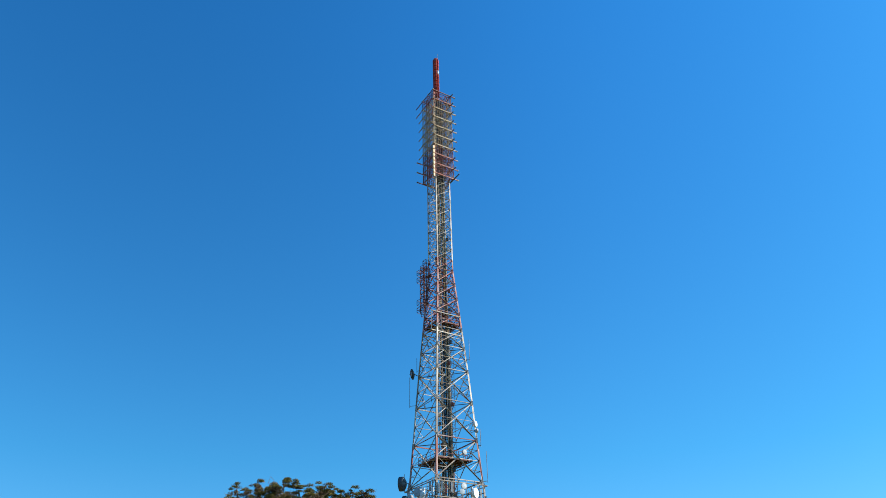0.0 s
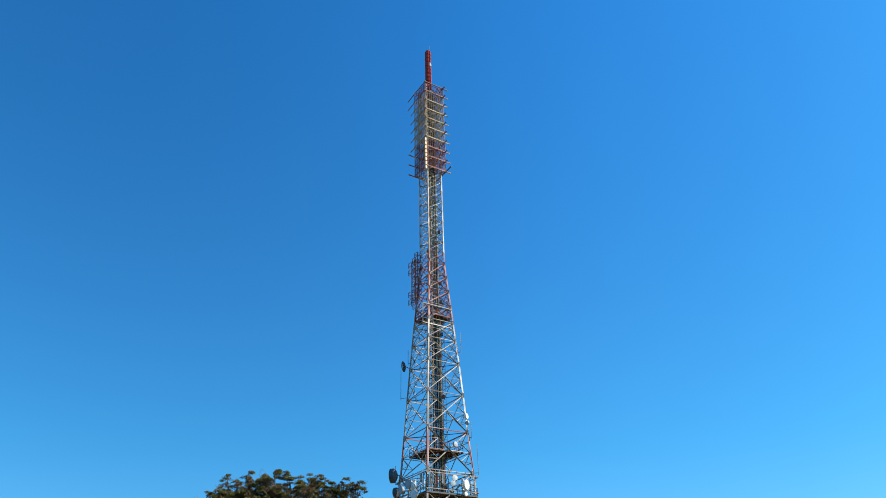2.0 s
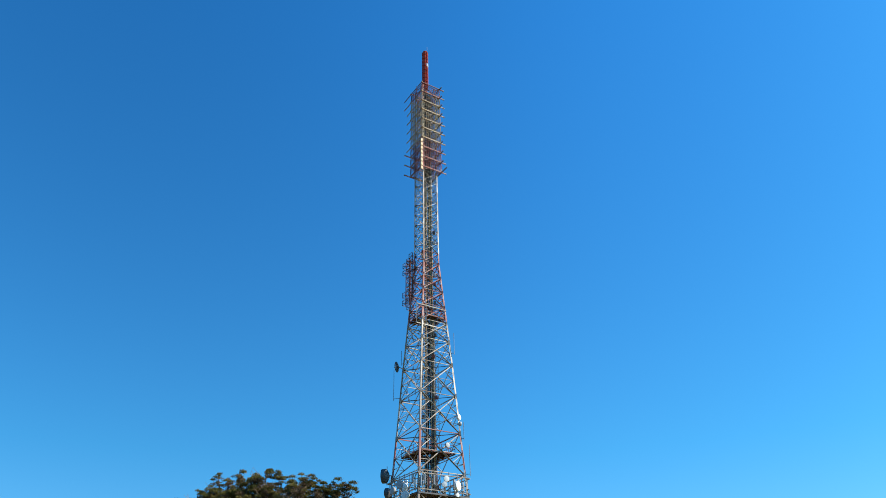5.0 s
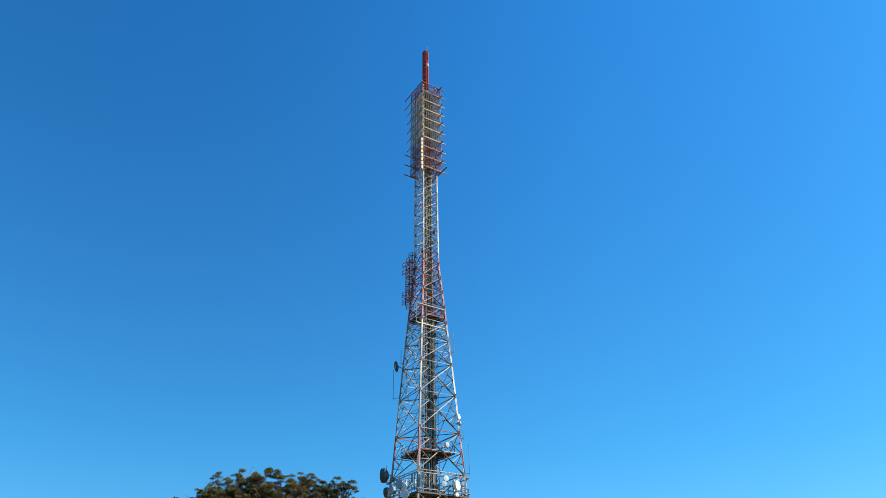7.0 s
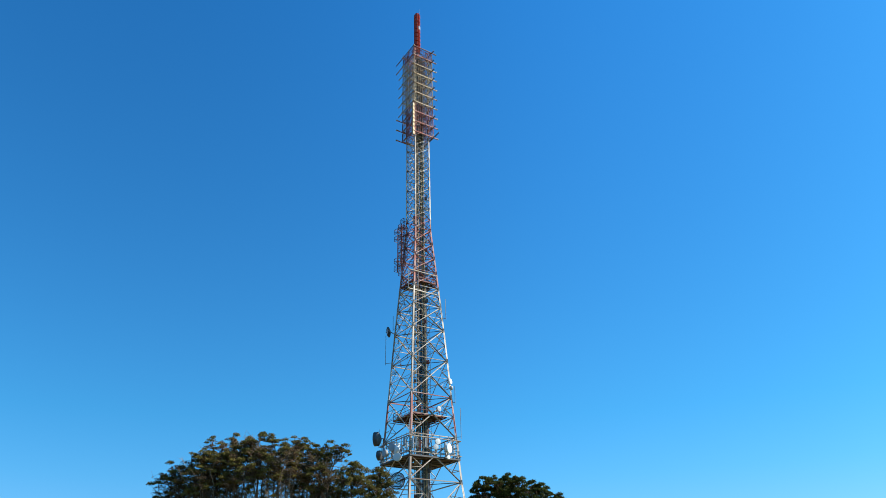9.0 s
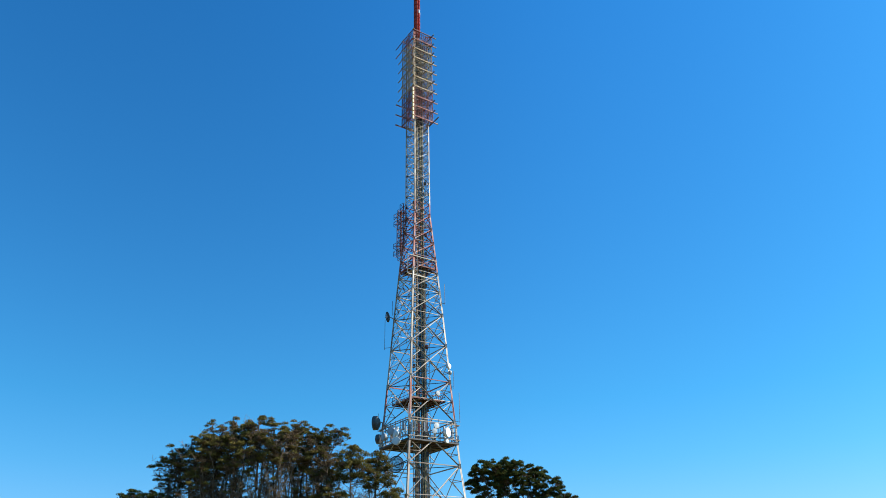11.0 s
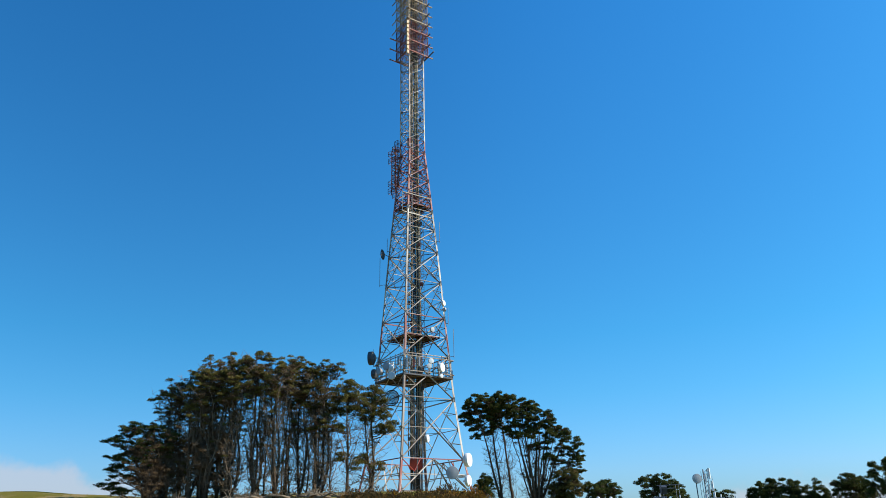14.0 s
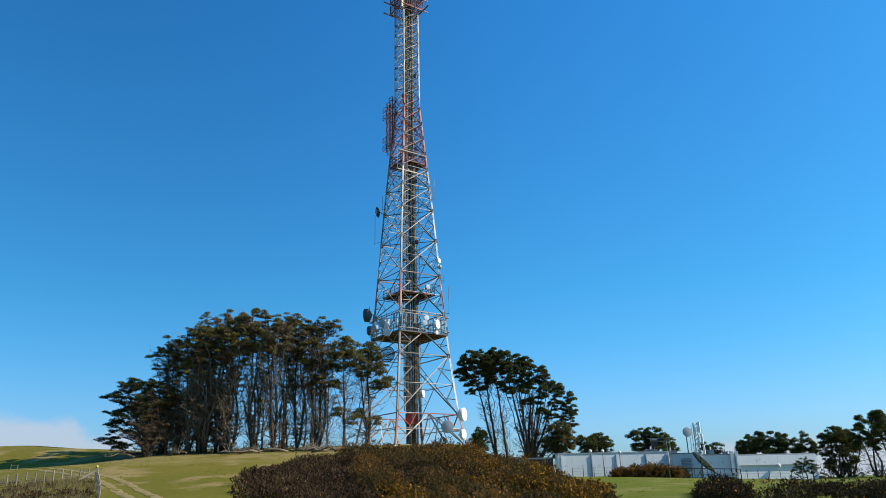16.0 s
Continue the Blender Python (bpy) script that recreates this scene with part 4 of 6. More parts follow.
def conifer(name, place, stems, lobes, seed, label, group, mat=None, tufts=13, tuft=(0.34, 0.66), needles=105, needle=0.29, deep=1.3,
            twigs=60, shoots=0, dead=0.0, flatness=0.52, sway=0.5, single=True, plump=1.7, sprays=0.0):
    """A wind-shaped conifer. stems: dx, dy, top, radius from its foot; lobes: dx, dy, dz, rx, rz of each foliage mass."""
    rng, nrg = random.Random(seed), np.random.default_rng(seed)
    mat = mat or NEEDLES
    base = Vector(place)
    t = thing(name, base, label, "tree", group)
    lines = []
    for k, (dx, dy, top, r) in enumerate(stems):
        foot = base + Vector((0.7 * math.sin(2.4 * k) * min(1.0, 0.16 * k), rng.uniform(-0.2, 0.2), -0.35))
        pts = crooked(foot, base + Vector((dx, dy, top)), 9, sway, rng)
        s = Soup()
        rad = taper(r, 0.05, 9)
        rad[0] *= 1.35
        s.tube(pts, rad, 7)
        child("trunk", s.mesh("trunk", BARK, True), t)
        lines.append((pts, rad))
    fine, twig = Soup(), Soup()
    live, gone = [], []
    for dx, dy, dz, rx, rz in lobes:
        c = base + Vector((dx, dy, dz))
        best = None
        for pts, rad in lines:
            for i in range(3, 38):
                s = i / 38
                p = on_line(pts, s)
                flat = math.hypot(c.x - p.x, c.y - p.y)
                cost = (c - p).length + 3 * max(0.0, p.z - c.z + 0.45 * flat) + 0.1 * s
                if best is None or cost < best[0]:
                    best = (cost, p, rad[int(s * 9)])
        _, p, r = best
        r = min(r * 0.6, 0.035 + 0.022 * (c - p).length)
        arm = crooked(p, c - Vector((0, 0, rz * 0.35)), 5, 0.14 * (c - p).length, rng, 0.08 * (c - p).length)
        if single:
            s = Soup()
            s.tube(arm, taper(r, 0.03, 5), 5, False)
            child("limb", s.mesh("limb", BARK, True), t)
        else:
            fine.tube(arm, taper(r, 0.03, 5), 5, False)
        tall = rz * plump
        n = max(5, int(tufts * rx * (0.5 + tall) / 1.6 * rng.uniform(0.8, 1.2)))
        for j in range(n):
            a, u = rng.uniform(0, 6.283), rng.random()
            up = -1.0 + 2.0 * u ** 0.8
            k = math.sqrt(max(0.06, 1 - up * up)) * rng.uniform(0.35, 1.12)
            tip = c + Vector((math.cos(a) * k * rx * 1.12, math.sin(a) * k * rx * deep / 1.3, up * tall * rng.uniform(0.7, 1.15)))
            fine.tube(crooked(on_line(arm, rng.uniform(0.45, 1.0)), tip, 3, 0.12, rng, 0.05), [0.04, 0.03, 0.022, 0.012], 3, False)
            size = rng.uniform(*tuft)
            (gone if rng.random() < dead * (1.25 - u) * 1.6 else live).append((tip, size))
    # dead twigs on the bare part, and thin shoots that climb beside the stems
    for _ in range(twigs):
        pts, rad = rng.choice(lines)
        p = on_line(pts, rng.uniform(0.08, 0.92))
        a, ln = rng.uniform(0, 6.283), rng.uniform(0.6, 2.6)
        q = p + Vector((math.cos(a), math.sin(a), rng.uniform(-0.2, 0.9))) * ln
        arm = crooked(p, q, 4, 0.2 * ln, rng)
        twig.tube(arm, [0.045, 0.036, 0.028, 0.02, 0.01], 3, False)
        if rng.random() < sprays:
            gone.append((q, rng.uniform(0.3, 0.55)))
        for _ in range(5):
            q0 = on_line(arm, rng.uniform(0.35, 1))
            twig.tube([q0, q0 + Vector((rng.uniform(-0.7, 0.7), rng.uniform(-0.7, 0.7), rng.uniform(-0.1, 0.9)))], [0.022, 0.008], 3, False)
    for _ in range(shoots):
        pts, rad = rng.choice(lines)
        p = on_line(pts, rng.uniform(0.05, 0.55))
        ln, a = min(rng.uniform(3.0, 8.0), max(1.0, (pts[-1].z - p.z) * 0.72)), rng.uniform(0, 6.283)
        q = p + Vector((math.cos(a) * ln * 0.3, math.sin(a) * ln * 0.3, ln))
        arm = crooked(p, q, 6, 0.5, rng)
        twig.tube(arm, taper(0.075, 0.02, 6), 4, False)
        if rng.random() < sprays * 2:
            (gone if rng.random() < 0.6 else live).append((q, rng.uniform(0.35, 0.6)))
        for _ in range(7):
            q0 = on_line(arm, rng.uniform(0.3, 1))
            twig.tube([q0, q0 + Vector((rng.uniform(-0.8, 0.8), rng.uniform(-0.8, 0.8), rng.uniform(0.1, 1.1)))], [0.025, 0.008], 3, False)
    tagged(child("branchwork", fine.mesh("branchwork", BARK), t), kind="stuff")
    if twig.v:
        tagged(child("dead_wood", twig.mesh("dead_wood", TWIG if mat is NEEDLES else BARK), t), kind="stuff")
    for nm, lot, m, dens in (("crown", live, mat, 1.0), ("dead_needles", gone, DEAD_NEEDLES, 0.5)):
        if not lot:
            continue
        pos, size, nor = [], [], []
        for c, r in lot:
            k = int(needles * dens * (r / 0.5) ** 2)
            d = nrg.normal(size=(k, 3))
            d /= np.linalg.norm(d, axis=1)[:, None]
            d[:, 2] = np.where(d[:, 2] < -0.25, -d[:, 2], d[:, 2])
            pos.append(np.array(c) + d * (nrg.random(k) ** 0.45)[:, None] * np.array([r, r, r * flatness]))
            nor.append(d * np.array([0.9, 0.7, 0.45]) + np.array([-0.12, 0, 0.12]))
            size.append(needle * (0.55 + 0.9 * nrg.random(k)))
        tagged(child(nm, leaf_mesh(nm, np.concatenate(pos), np.concatenate(size), m, nrg, 0.2, 0.0, np.concatenate(nor)), t), kind="stuff")
    return t


def masses(stems, reach, down, count, rng, rx=(0.8, 1.35), rz=(0.45, 0.8), wind=0.0):
    """Foliage masses round the upper part of each stem, widest a little below the top."""
    out = []
    for dx, dy, top, r in stems:
        out.append((dx + rng.uniform(-0.3, 0.3), dy, top - 0.25, rng.uniform(*rx) * 0.85, rng.uniform(*rz)))
        for i in range(count):
            q = (i + rng.random()) / count
            a = i * 2.4 + rng.uniform(-0.5, 0.5)
            out.append((dx * (1 - 0.25 * q) + (math.cos(a) + wind) * reach * (0.45 + 0.55 * math.sin(2.6 * q + 0.35)) * rng.uniform(0.7, 1.1),
                        dy + math.sin(a) * reach * rng.uniform(0.6, 1.0), top - 0.5 - down * q * rng.uniform(0.85, 1.1), rng.uniform(*rx), rng.uniform(*rz)))
    return out


# tall pines in a clump beside the tower: x, y, top, stems, crown reach, depth of the crown
CLUMP = "clump of pines beside the tower"
PINES = (
    (-36.4, 93.0, 21.2, 2, 1.9, 3.6), (-33.2, 92.0, 22.5, 3, 1.9, 4.6), (-31.0, 92.6, 24.7, 3, 2.1, 5.4), (-28.0, 91.6, 23.9, 3, 2.1, 4.6),
    (-25.0, 92.6, 25.0, 2, 2.0, 3.8), (-22.2, 92.0, 23.7, 3, 2.0, 4.4), (-19.5, 93.4, 23.9, 3, 2.0, 5.4), (-16.9, 92.2, 23.3, 3, 1.8, 7.5),
    (-33.6, 98.0, 22.0, 2, 2.0, 4.6), (-30.8, 98.6, 24.8, 2, 2.2, 5.0), (-26.8, 99.0, 24.6, 2, 2.2, 4.4), (-22.6, 98.4, 25.0, 2, 2.2, 4.4), (-18.6, 98.8, 24.0, 2, 2.0, 6.0),
)
for i, (x, y, top, n, reach, down) in enumerate(PINES):
    p = on_ground(x, y)
    r = random.Random(310 + i)
    h = top - p.z - (0.75 if i < 8 else 1.6)
    stems = [((k - (n - 1) / 2) * 1.45 + r.uniform(-0.4, 0.4), r.uniform(-0.8, 0.8), h - (0.0 if k == i % n else r.uniform(0.4, 1.8)), r.uniform(0.17, 0.28)) for k in range(n)]
    front = i < 8
    conifer("pine_tree", p, stems, masses(stems, reach, down, 6 if front else 4, r, (0.7, 1.1)), 320 + i,
            "tall bare-stemmed pine with an olive brown crown" if i else "half-bare pine with a thin feathery brown crown", CLUMP,
            tufts=6 if i == 0 else 12 if front else 8, plump=1.5, twigs=170 if front else 14, shoots=30 if front else 3, sprays=0.34 if i < 3 else 0.1, dead=(0.3, 0.34, 0.28, 0.24, 0.24, 0.22, 0.22, 0.24)[i] if front else 0.15,
            sway=0.95)
# wind-shorn pine with flat boughs at the edge of the clump
p = on_ground(-37.4, 90.6)
BOUGHS = ((-5.2, 7.3, 1.3, 0.4), (-5.0, 5.4, 1.2, 0.4), (-4.6, 4.0, 1.3, 0.4), (-5.6, 2.0, 1.4, 0.35), (-3.9, 1.2, 1.3, 0.4), (-4.0, 8.5, 1.4, 0.6), (-2.6, 9.0, 1.6, 0.65), (-1.0, 8.7, 1.5, 0.7),
          (0.6, 8.4, 1.4, 0.6), (-3.2, 6.6, 1.5, 0.6), (-1.4, 6.8, 1.6, 0.7), (0.5, 6.6, 1.5, 0.7), (-3.6, 2.8, 1.4, 0.4), (1.6, 7.6, 1.2, 0.7), (-3.0, 5.0, 1.4, 0.6))
conifer("pine_tree", p, [(-1.5, 0, 8.3, 0.34), (0.4, 0.3, 8.2, 0.3), (-3.2, -0.2, 7.2, 0.22)], [(a, 0.5 * math.sin(3 * i), b, c, d) for i, (a, b, c, d) in enumerate(BOUGHS)], 341,
        "wind-shorn pine with flat low boughs at the clump's edge", CLUMP, NEEDLES_DARK, tufts=17, twigs=320, shoots=60, dead=0.16, sprays=0.55, flatness=0.5, plump=1.25)
# half-dead pines, mostly twigs, behind the shorn one
for x, y, h, seed in ((-35.0, 93.6, 9.6, 361), (-32.6, 95.0, 11.0, 362), (-37.6, 94.4, 7.6, 363), (-30.4, 94.6, 10.0, 364)):
    r = random.Random(seed)
    conifer("pine_tree", on_ground(x, y), [(-0.8, 0, h, 0.2), (0.9, 0.2, h - 1.2, 0.17), (0.1, -0.3, h - 2.4, 0.14)],
            [(r.uniform(-2.2, 2.2), r.uniform(-0.8, 0.8), h * r.uniform(0.12, 0.98), r.uniform(0.8, 1.3), r.uniform(0.4, 0.7)) for _ in range(13)], seed,
            "half-dead brown pine full of bare twigs", CLUMP, tufts=6, twigs=130, shoots=26, dead=0.75, sprays=0.12, single=False)
# two slender pines that stand apart by the tower
for x, y, stems, lobes, seed in (
        (-13.2, 92.1, [(-0.2, 0, 13.4, 0.24)], ((-0.5, 12.9, 1.0, 0.6), (-1.2, 11.8, 1.0, 0.7), (0.6, 12.0, 1.1, 0.7), (-0.2, 10.9, 1.3, 0.7), (1.3, 11.0, 1.0, 0.6), (-1.3, 10.2, 0.8, 0.5), (0.9, 9.7, 0.9, 0.4), (-0.9, 4.6, 0.9, 0.3), (1.0, 3.6, 0.9, 0.3), (-1.4, 7.4, 0.8, 0.3)), 351),
        (-10.5, 93.2, [(0.3, 0, 12.9, 0.24), (-0.9, 0.3, 11.2, 0.15)], ((0.4, 12.2, 1.0, 0.6), (-0.7, 11.2, 1.0, 0.6), (1.3, 11.0, 1.0, 0.6), (0.5, 10.0, 1.2, 0.7), (1.9, 9.4, 1.0, 0.5), (-0.4, 8.9, 1.0, 0.6), (3.2, 7.6, 1.1, 0.4), (1.9, 7.3, 1.3, 0.4), (-1.0, 4.4, 0.8, 0.3), (1.4, 3.4, 0.9, 0.3)), 352)):
    conifer("pine_tree", on_ground(x, y), stems, [(a, 0.4 * math.sin(5 * a + b), b + (0.75 if b > 7 else 0.0), c, d) for a, b, c, d in lobes], seed,
            "slender pine standing apart with a small tufted crown", CLUMP, tufts=18, twigs=90, shoots=6, dead=0.08, sprays=0.08, flatness=0.75)
# thin half-dead stems between the pines
for i in range(13):
    r = random.Random(700 + i)
    p = on_ground(-36.5 + i * 1.75 + r.uniform(-0.5, 0.5), r.uniform(91, 99))
    h = r.uniform(9, 15)
    conifer("young_pine", p, [(r.uniform(-0.9, 0.9), 0, h, 0.12)], [(r.uniform(-1, 1), r.uniform(-0.6, 0.6), h - r.uniform(0, 3), 0.8, 0.5) for _ in range(3)], 720 + i,
            "thin half-dead pine stem inside the clump", CLUMP, tufts=7, needles=70, twigs=46, shoots=4, dead=0.6, sprays=0.15)

# darker trees on the other side of the tower
CYPRESS = "dark trees by the tower"


def far_lobes(x, z, lobes, seed):
    r = random.Random(seed)
    return [(a - x, r.uniform(-1.4, 1.4), b - z, c, d) for a, b, c, d in lobes]


p = on_ground(14.3, 126.0)
FAN = ((10.4, 22.4, 1.8, 0.8), (9.6, 20.8, 2.0, 0.9), (13.0, 21.8, 1.7, 0.8), (11.8, 20.4, 1.9, 0.9), (12.9, 18.7, 2.0, 0.8), (15.2, 20.3, 1.7, 0.8), (15.3, 18.0, 1.8, 0.8), (17.8, 18.4, 1.5, 0.75),
       (17.6, 16.2, 1.6, 0.7), (20.0, 16.0, 1.5, 0.65), (19.6, 14.0, 1.5, 0.6), (21.3, 13.6, 1.2, 0.55), (21.0, 11.9, 1.4, 0.5), (16.0, 14.6, 1.2, 0.5), (10.6, 18.2, 1.3, 0.6), (18.6, 12.0, 1.0, 0.4),
       (22.0, 15.0, 1.1, 0.5), (22.3, 12.6, 1.0, 0.45), (22.2, 10.6, 1.1, 0.4), (14.2, 16.6, 1.3, 0.6), (16.6, 19.6, 1.2, 0.6), (19.4, 17.4, 1.1, 0.5), (14.2, 21.6, 1.3, 0.7),
       (10.0, 16.9, 1.2, 0.45), (12.0, 16.4, 1.3, 0.45), (14.4, 14.4, 1.2, 0.4), (16.8, 12.6, 1.1, 0.4))
conifer("macrocarpa_tree", p, [(a - p.x, 0.4 * (-1) ** i, b - p.z, c) for i, (a, b, c) in enumerate(((10.6, 22.6, 0.34), (12.6, 22.0, 0.36), (14.4, 21.0, 0.3), (15.8, 19.6, 0.3), (17.8, 17.8, 0.28), (19.6, 15.6, 0.24), (21.6, 13.2, 0.2), (16.8, 17.0, 0.2), (18.6, 14.6, 0.2), (20.4, 11.6, 0.16),
        (22.0, 11.2, 0.12), (21.8, 14.6, 0.13), (20.2, 16.6, 0.12), (18.6, 18.2, 0.13), (17.0, 19.2, 0.12), (13.6, 21.4, 0.13), (11.6, 22.0, 0.13), (9.8, 20.6, 0.12), (15.2, 17.4, 0.12), (22.2, 9.6, 0.09)))],
        far_lobes(p.x, p.z, FAN, 1), 401, "spreading many-stemmed dark cypress behind the tower", CYPRESS, NEEDLES_DARK, plump=1.5, tufts=14, tuft=(0.34, 0.68), needles=135, needle=0.36, twigs=420, shoots=34, dead=0.06, sprays=0.05, flatness=0.7, sway=0.7)
p = on_ground(8.7, 127.5)
conifer("macrocarpa_tree", p, [(4.6 - p.x, 0, 22.6 - p.z, 0.27), (7.0 - p.x, 0.4, 23.6 - p.z, 0.26)],
        far_lobes(p.x, p.z, ((3.8, 21.9, 1.7, 0.9), (3.1, 20.0, 1.3, 0.7), (4.7, 22.9, 1.4, 0.6), (6.4, 23.0, 1.6, 0.7), (5.6, 21.4, 1.8, 0.9), (4.2, 18.9, 1.6, 0.8), (7.4, 21.6, 1.7, 0.8), (6.2, 19.2, 1.6, 0.7), (4.4, 16.9, 1.2, 0.4), (6.6, 17.6, 1.3, 0.5), (8.2, 18.6, 1.2, 0.5)), 2), 402,
        "slim dark cypress leaning towards the tower", CYPRESS, NEEDLES_DARK, plump=1.5, tufts=14, tuft=(0.34, 0.68), needles=135, needle=0.36, twigs=150, shoots=10, dead=0.06, flatness=0.7)
p = on_ground(10.8, 129.9)
conifer("macrocarpa_tree", p, [(8.9 - p.x, 0, 24.2 - p.z, 0.28)],
        far_lobes(p.x, p.z, ((8.8, 23.7, 1.8, 0.7), (7.8, 22.4, 1.7, 0.8), (10.4, 22.8, 1.6, 0.7), (9.3, 21.4, 1.8, 0.8), (8.4, 19.4, 1.5, 0.6)), 3), 403,
        "slim dark cypress between two others", CYPRESS, NEEDLES_DARK, plump=1.5, tufts=14, tuft=(0.34, 0.68), needles=135, needle=0.36, twigs=90, shoots=6, dead=0.06, flatness=0.7)
LOW = "pines behind the building"
FAR = (
    (19.4, 125.3, ((19.1, 9.2, 1.8, 0.8), (20.5, 8.9, 1.4, 0.8), (18.0, 7.4, 1.6, 0.8), (20.7, 7.1, 1.4, 0.7), (19.4, 6.9, 1.6, 0.7), (20.0, 5.4, 1.5, 0.7)), "low bushy olive cypress by the building's end", True),
    (5.5, 124.9, ((5.2, 8.6, 1.0, 0.7), (6.2, 8.2, 1.0, 0.7), (5.6, 7.0, 1.3, 0.8), (4.6, 6.4, 1.0, 0.7)), "small dark pine low behind the tower", False),
    (26.0, 126.0, ((23.5, 7.3, 1.0, 0.6), (25.0, 6.8, 1.2, 0.7), (26.7, 7.7, 1.3, 0.6), (27.8, 6.9, 0.9, 0.7), (26.0, 6.4, 1.4, 0.7), (24.4, 5.4, 1.3, 0.7), (27.2, 5.3, 1.3, 0.7)), "low dark pine behind the building", False),
    (35.6, 126.0, ((33.1, 8.3, 1.1, 0.5), (35.0, 8.4, 1.2, 0.6), (36.8, 8.2, 1.3, 0.6), (38.3, 7.0, 1.3, 0.7), (34.3, 7.0, 1.3, 0.6), (36.3, 6.7, 1.4, 0.6), (39.5, 6.0, 0.8, 0.5), (33.3, 6.4, 0.8, 0.4), (35.4, 5.4, 1.5, 0.6), (37.8, 5.4, 1.4, 0.6)), "wind-bent dark pine behind the building's roof", False),
    (45.0, 124.0, ((44.3, 5.9, 0.9, 0.5), (45.7, 5.7, 1.0, 0.5), (45.0, 4.7, 1.3, 0.6)), "small dark pine behind the roof mast", False),
    (51.9, 125.0, ((51.9, 6.9, 0.7, 0.6), (51.3, 5.8, 0.9, 0.6), (52.5, 5.9, 0.8, 0.6), (51.8, 4.6, 1.2, 0.7)), "narrow dark pine behind the building", False),
    (55.6, 124.0, ((54.2, 7.2, 1.1, 0.6), (56.3, 7.0, 1.2, 0.6), (58.0, 6.8, 0.9, 0.5), (53.5, 6.0, 1.1, 0.6), (55.4, 5.8, 1.2, 0.6), (57.6, 5.7, 1.0, 0.6), (54.6, 4.6, 1.4, 0.7), (57.0, 4.5, 1.4, 0.7)), "broad dark pine behind the building", False),
    (59.6, 122.0, ((59.4, 6.6, 0.7, 0.6), (58.8, 5.6, 1.0, 0.6), (60.5, 5.5, 0.9, 0.6), (61.3, 4.8, 0.6, 0.4), (59.6, 4.4, 1.2, 0.7)), "pointed dark pine behind the building", False),
)
for i, (x, y, lobes, label, olive) in enumerate(FAR):
    p = on_ground(x, y)
    top = max(b for a, b, c, d in lobes)
    conifer("pine_tree", p, [(lobes[0][0] * 0.5 + x * 0.5 - x, 0, top - 0.5 - p.z, 0.2), (lobes[-1][0] - x, 0.5, top - 1.4 - p.z, 0.16)], far_lobes(x, p.z, lobes, 50 + i), 500 + i,
            label, LOW, NEEDLES if olive else NEEDLES_DARK, tufts=22, tuft=(0.34, 0.6), needles=140, needle=0.32, twigs=12, dead=0.03, single=olive, plump=2.0, flatness=0.85)
# bare-stemmed pines at the edge of the shelter belt
EDGE = (
    (68.6, 104.6, ((67.6, 8.2), (69.0, 8.8), (70.4, 7.6)), ((67.6, 8.4, 1.1, 0.7), (69.0, 9.0, 1.1, 0.7), (70.4, 7.8, 1.2, 0.7), (68.4, 6.8, 1.2, 0.6), (69.6, 6.0, 1.1, 0.6))),
    (63.6, 116.0, ((62.6, 6.4), (63.6, 7.2), (64.8, 6.6), (66.0, 6.0)), ((62.6, 6.4, 0.9, 0.5), (63.8, 7.0, 1.0, 0.6), (65.2, 6.4, 1.0, 0.5), (64.2, 5.2, 1.0, 0.5), (66.4, 5.4, 0.9, 0.5), (62.4, 4.4, 0.9, 0.4))),
    (60.8, 114.0, ((60.6, 8.0), (61.6, 6.6), (59.6, 6.2), (62.6, 5.0), (61.2, 5.0)),
     ((60.6, 7.0, 1.1, 0.6), (62.1, 6.7, 1.0, 0.6), (59.4, 6.3, 0.8, 0.4), (63.0, 5.7, 0.9, 0.5), (61.0, 5.2, 1.2, 0.6), (59.6, 4.7, 0.9, 0.4), (62.3, 4.3, 1.0, 0.5), (63.2, 3.2, 0.8, 0.35), (60.8, 3.4, 1.0, 0.4), (59.7, 2.4, 1.0, 0.35), (62.3, 2.1, 1.0, 0.35))),
    (63.6, 108.0, ((62.0, 6.4), (63.0, 8.0), (64.4, 8.6)), ((61.4, 6.7, 0.8, 0.5), (62.8, 8.2, 0.8, 0.6), (64.2, 8.7, 0.9, 0.6), (62.3, 5.9, 0.9, 0.5), (63.6, 6.9, 1.0, 0.6), (60.9, 5.3, 0.7, 0.3), (63.4, 5.1, 0.9, 0.4))),
    (66.6, 109.0, ((65.4, 8.6), (66.8, 8.4), (68.4, 7.4)), ((65.7, 9.0, 0.9, 0.7), (67.1, 8.4, 1.2, 0.7), (64.9, 7.0, 1.0, 0.6), (66.4, 6.2, 1.2, 0.6), (68.6, 7.4, 1.2, 0.7), (67.8, 5.8, 1.2, 0.6))),
)
for i, (x, y, tops, lobes) in enumerate(EDGE):
    p = on_ground(x, y)
    conifer("pine_tree", p, [(a - x, 0.5 * (-1) ** k, b - 0.4 - p.z, 0.19) for k, (a, b) in enumerate(tops)], far_lobes(x, p.z, lobes, 80 + i), 540 + i,
            "dark pine with slanting bare stems beyond the building", LOW, NEEDLES_DARK, tufts=20, tuft=(0.34, 0.6), needles=140, needle=0.32, twigs=40, shoots=0, dead=0.02, single=False, flatness=0.85, plump=1.9)
p = on_ground(37.7, 76.6)
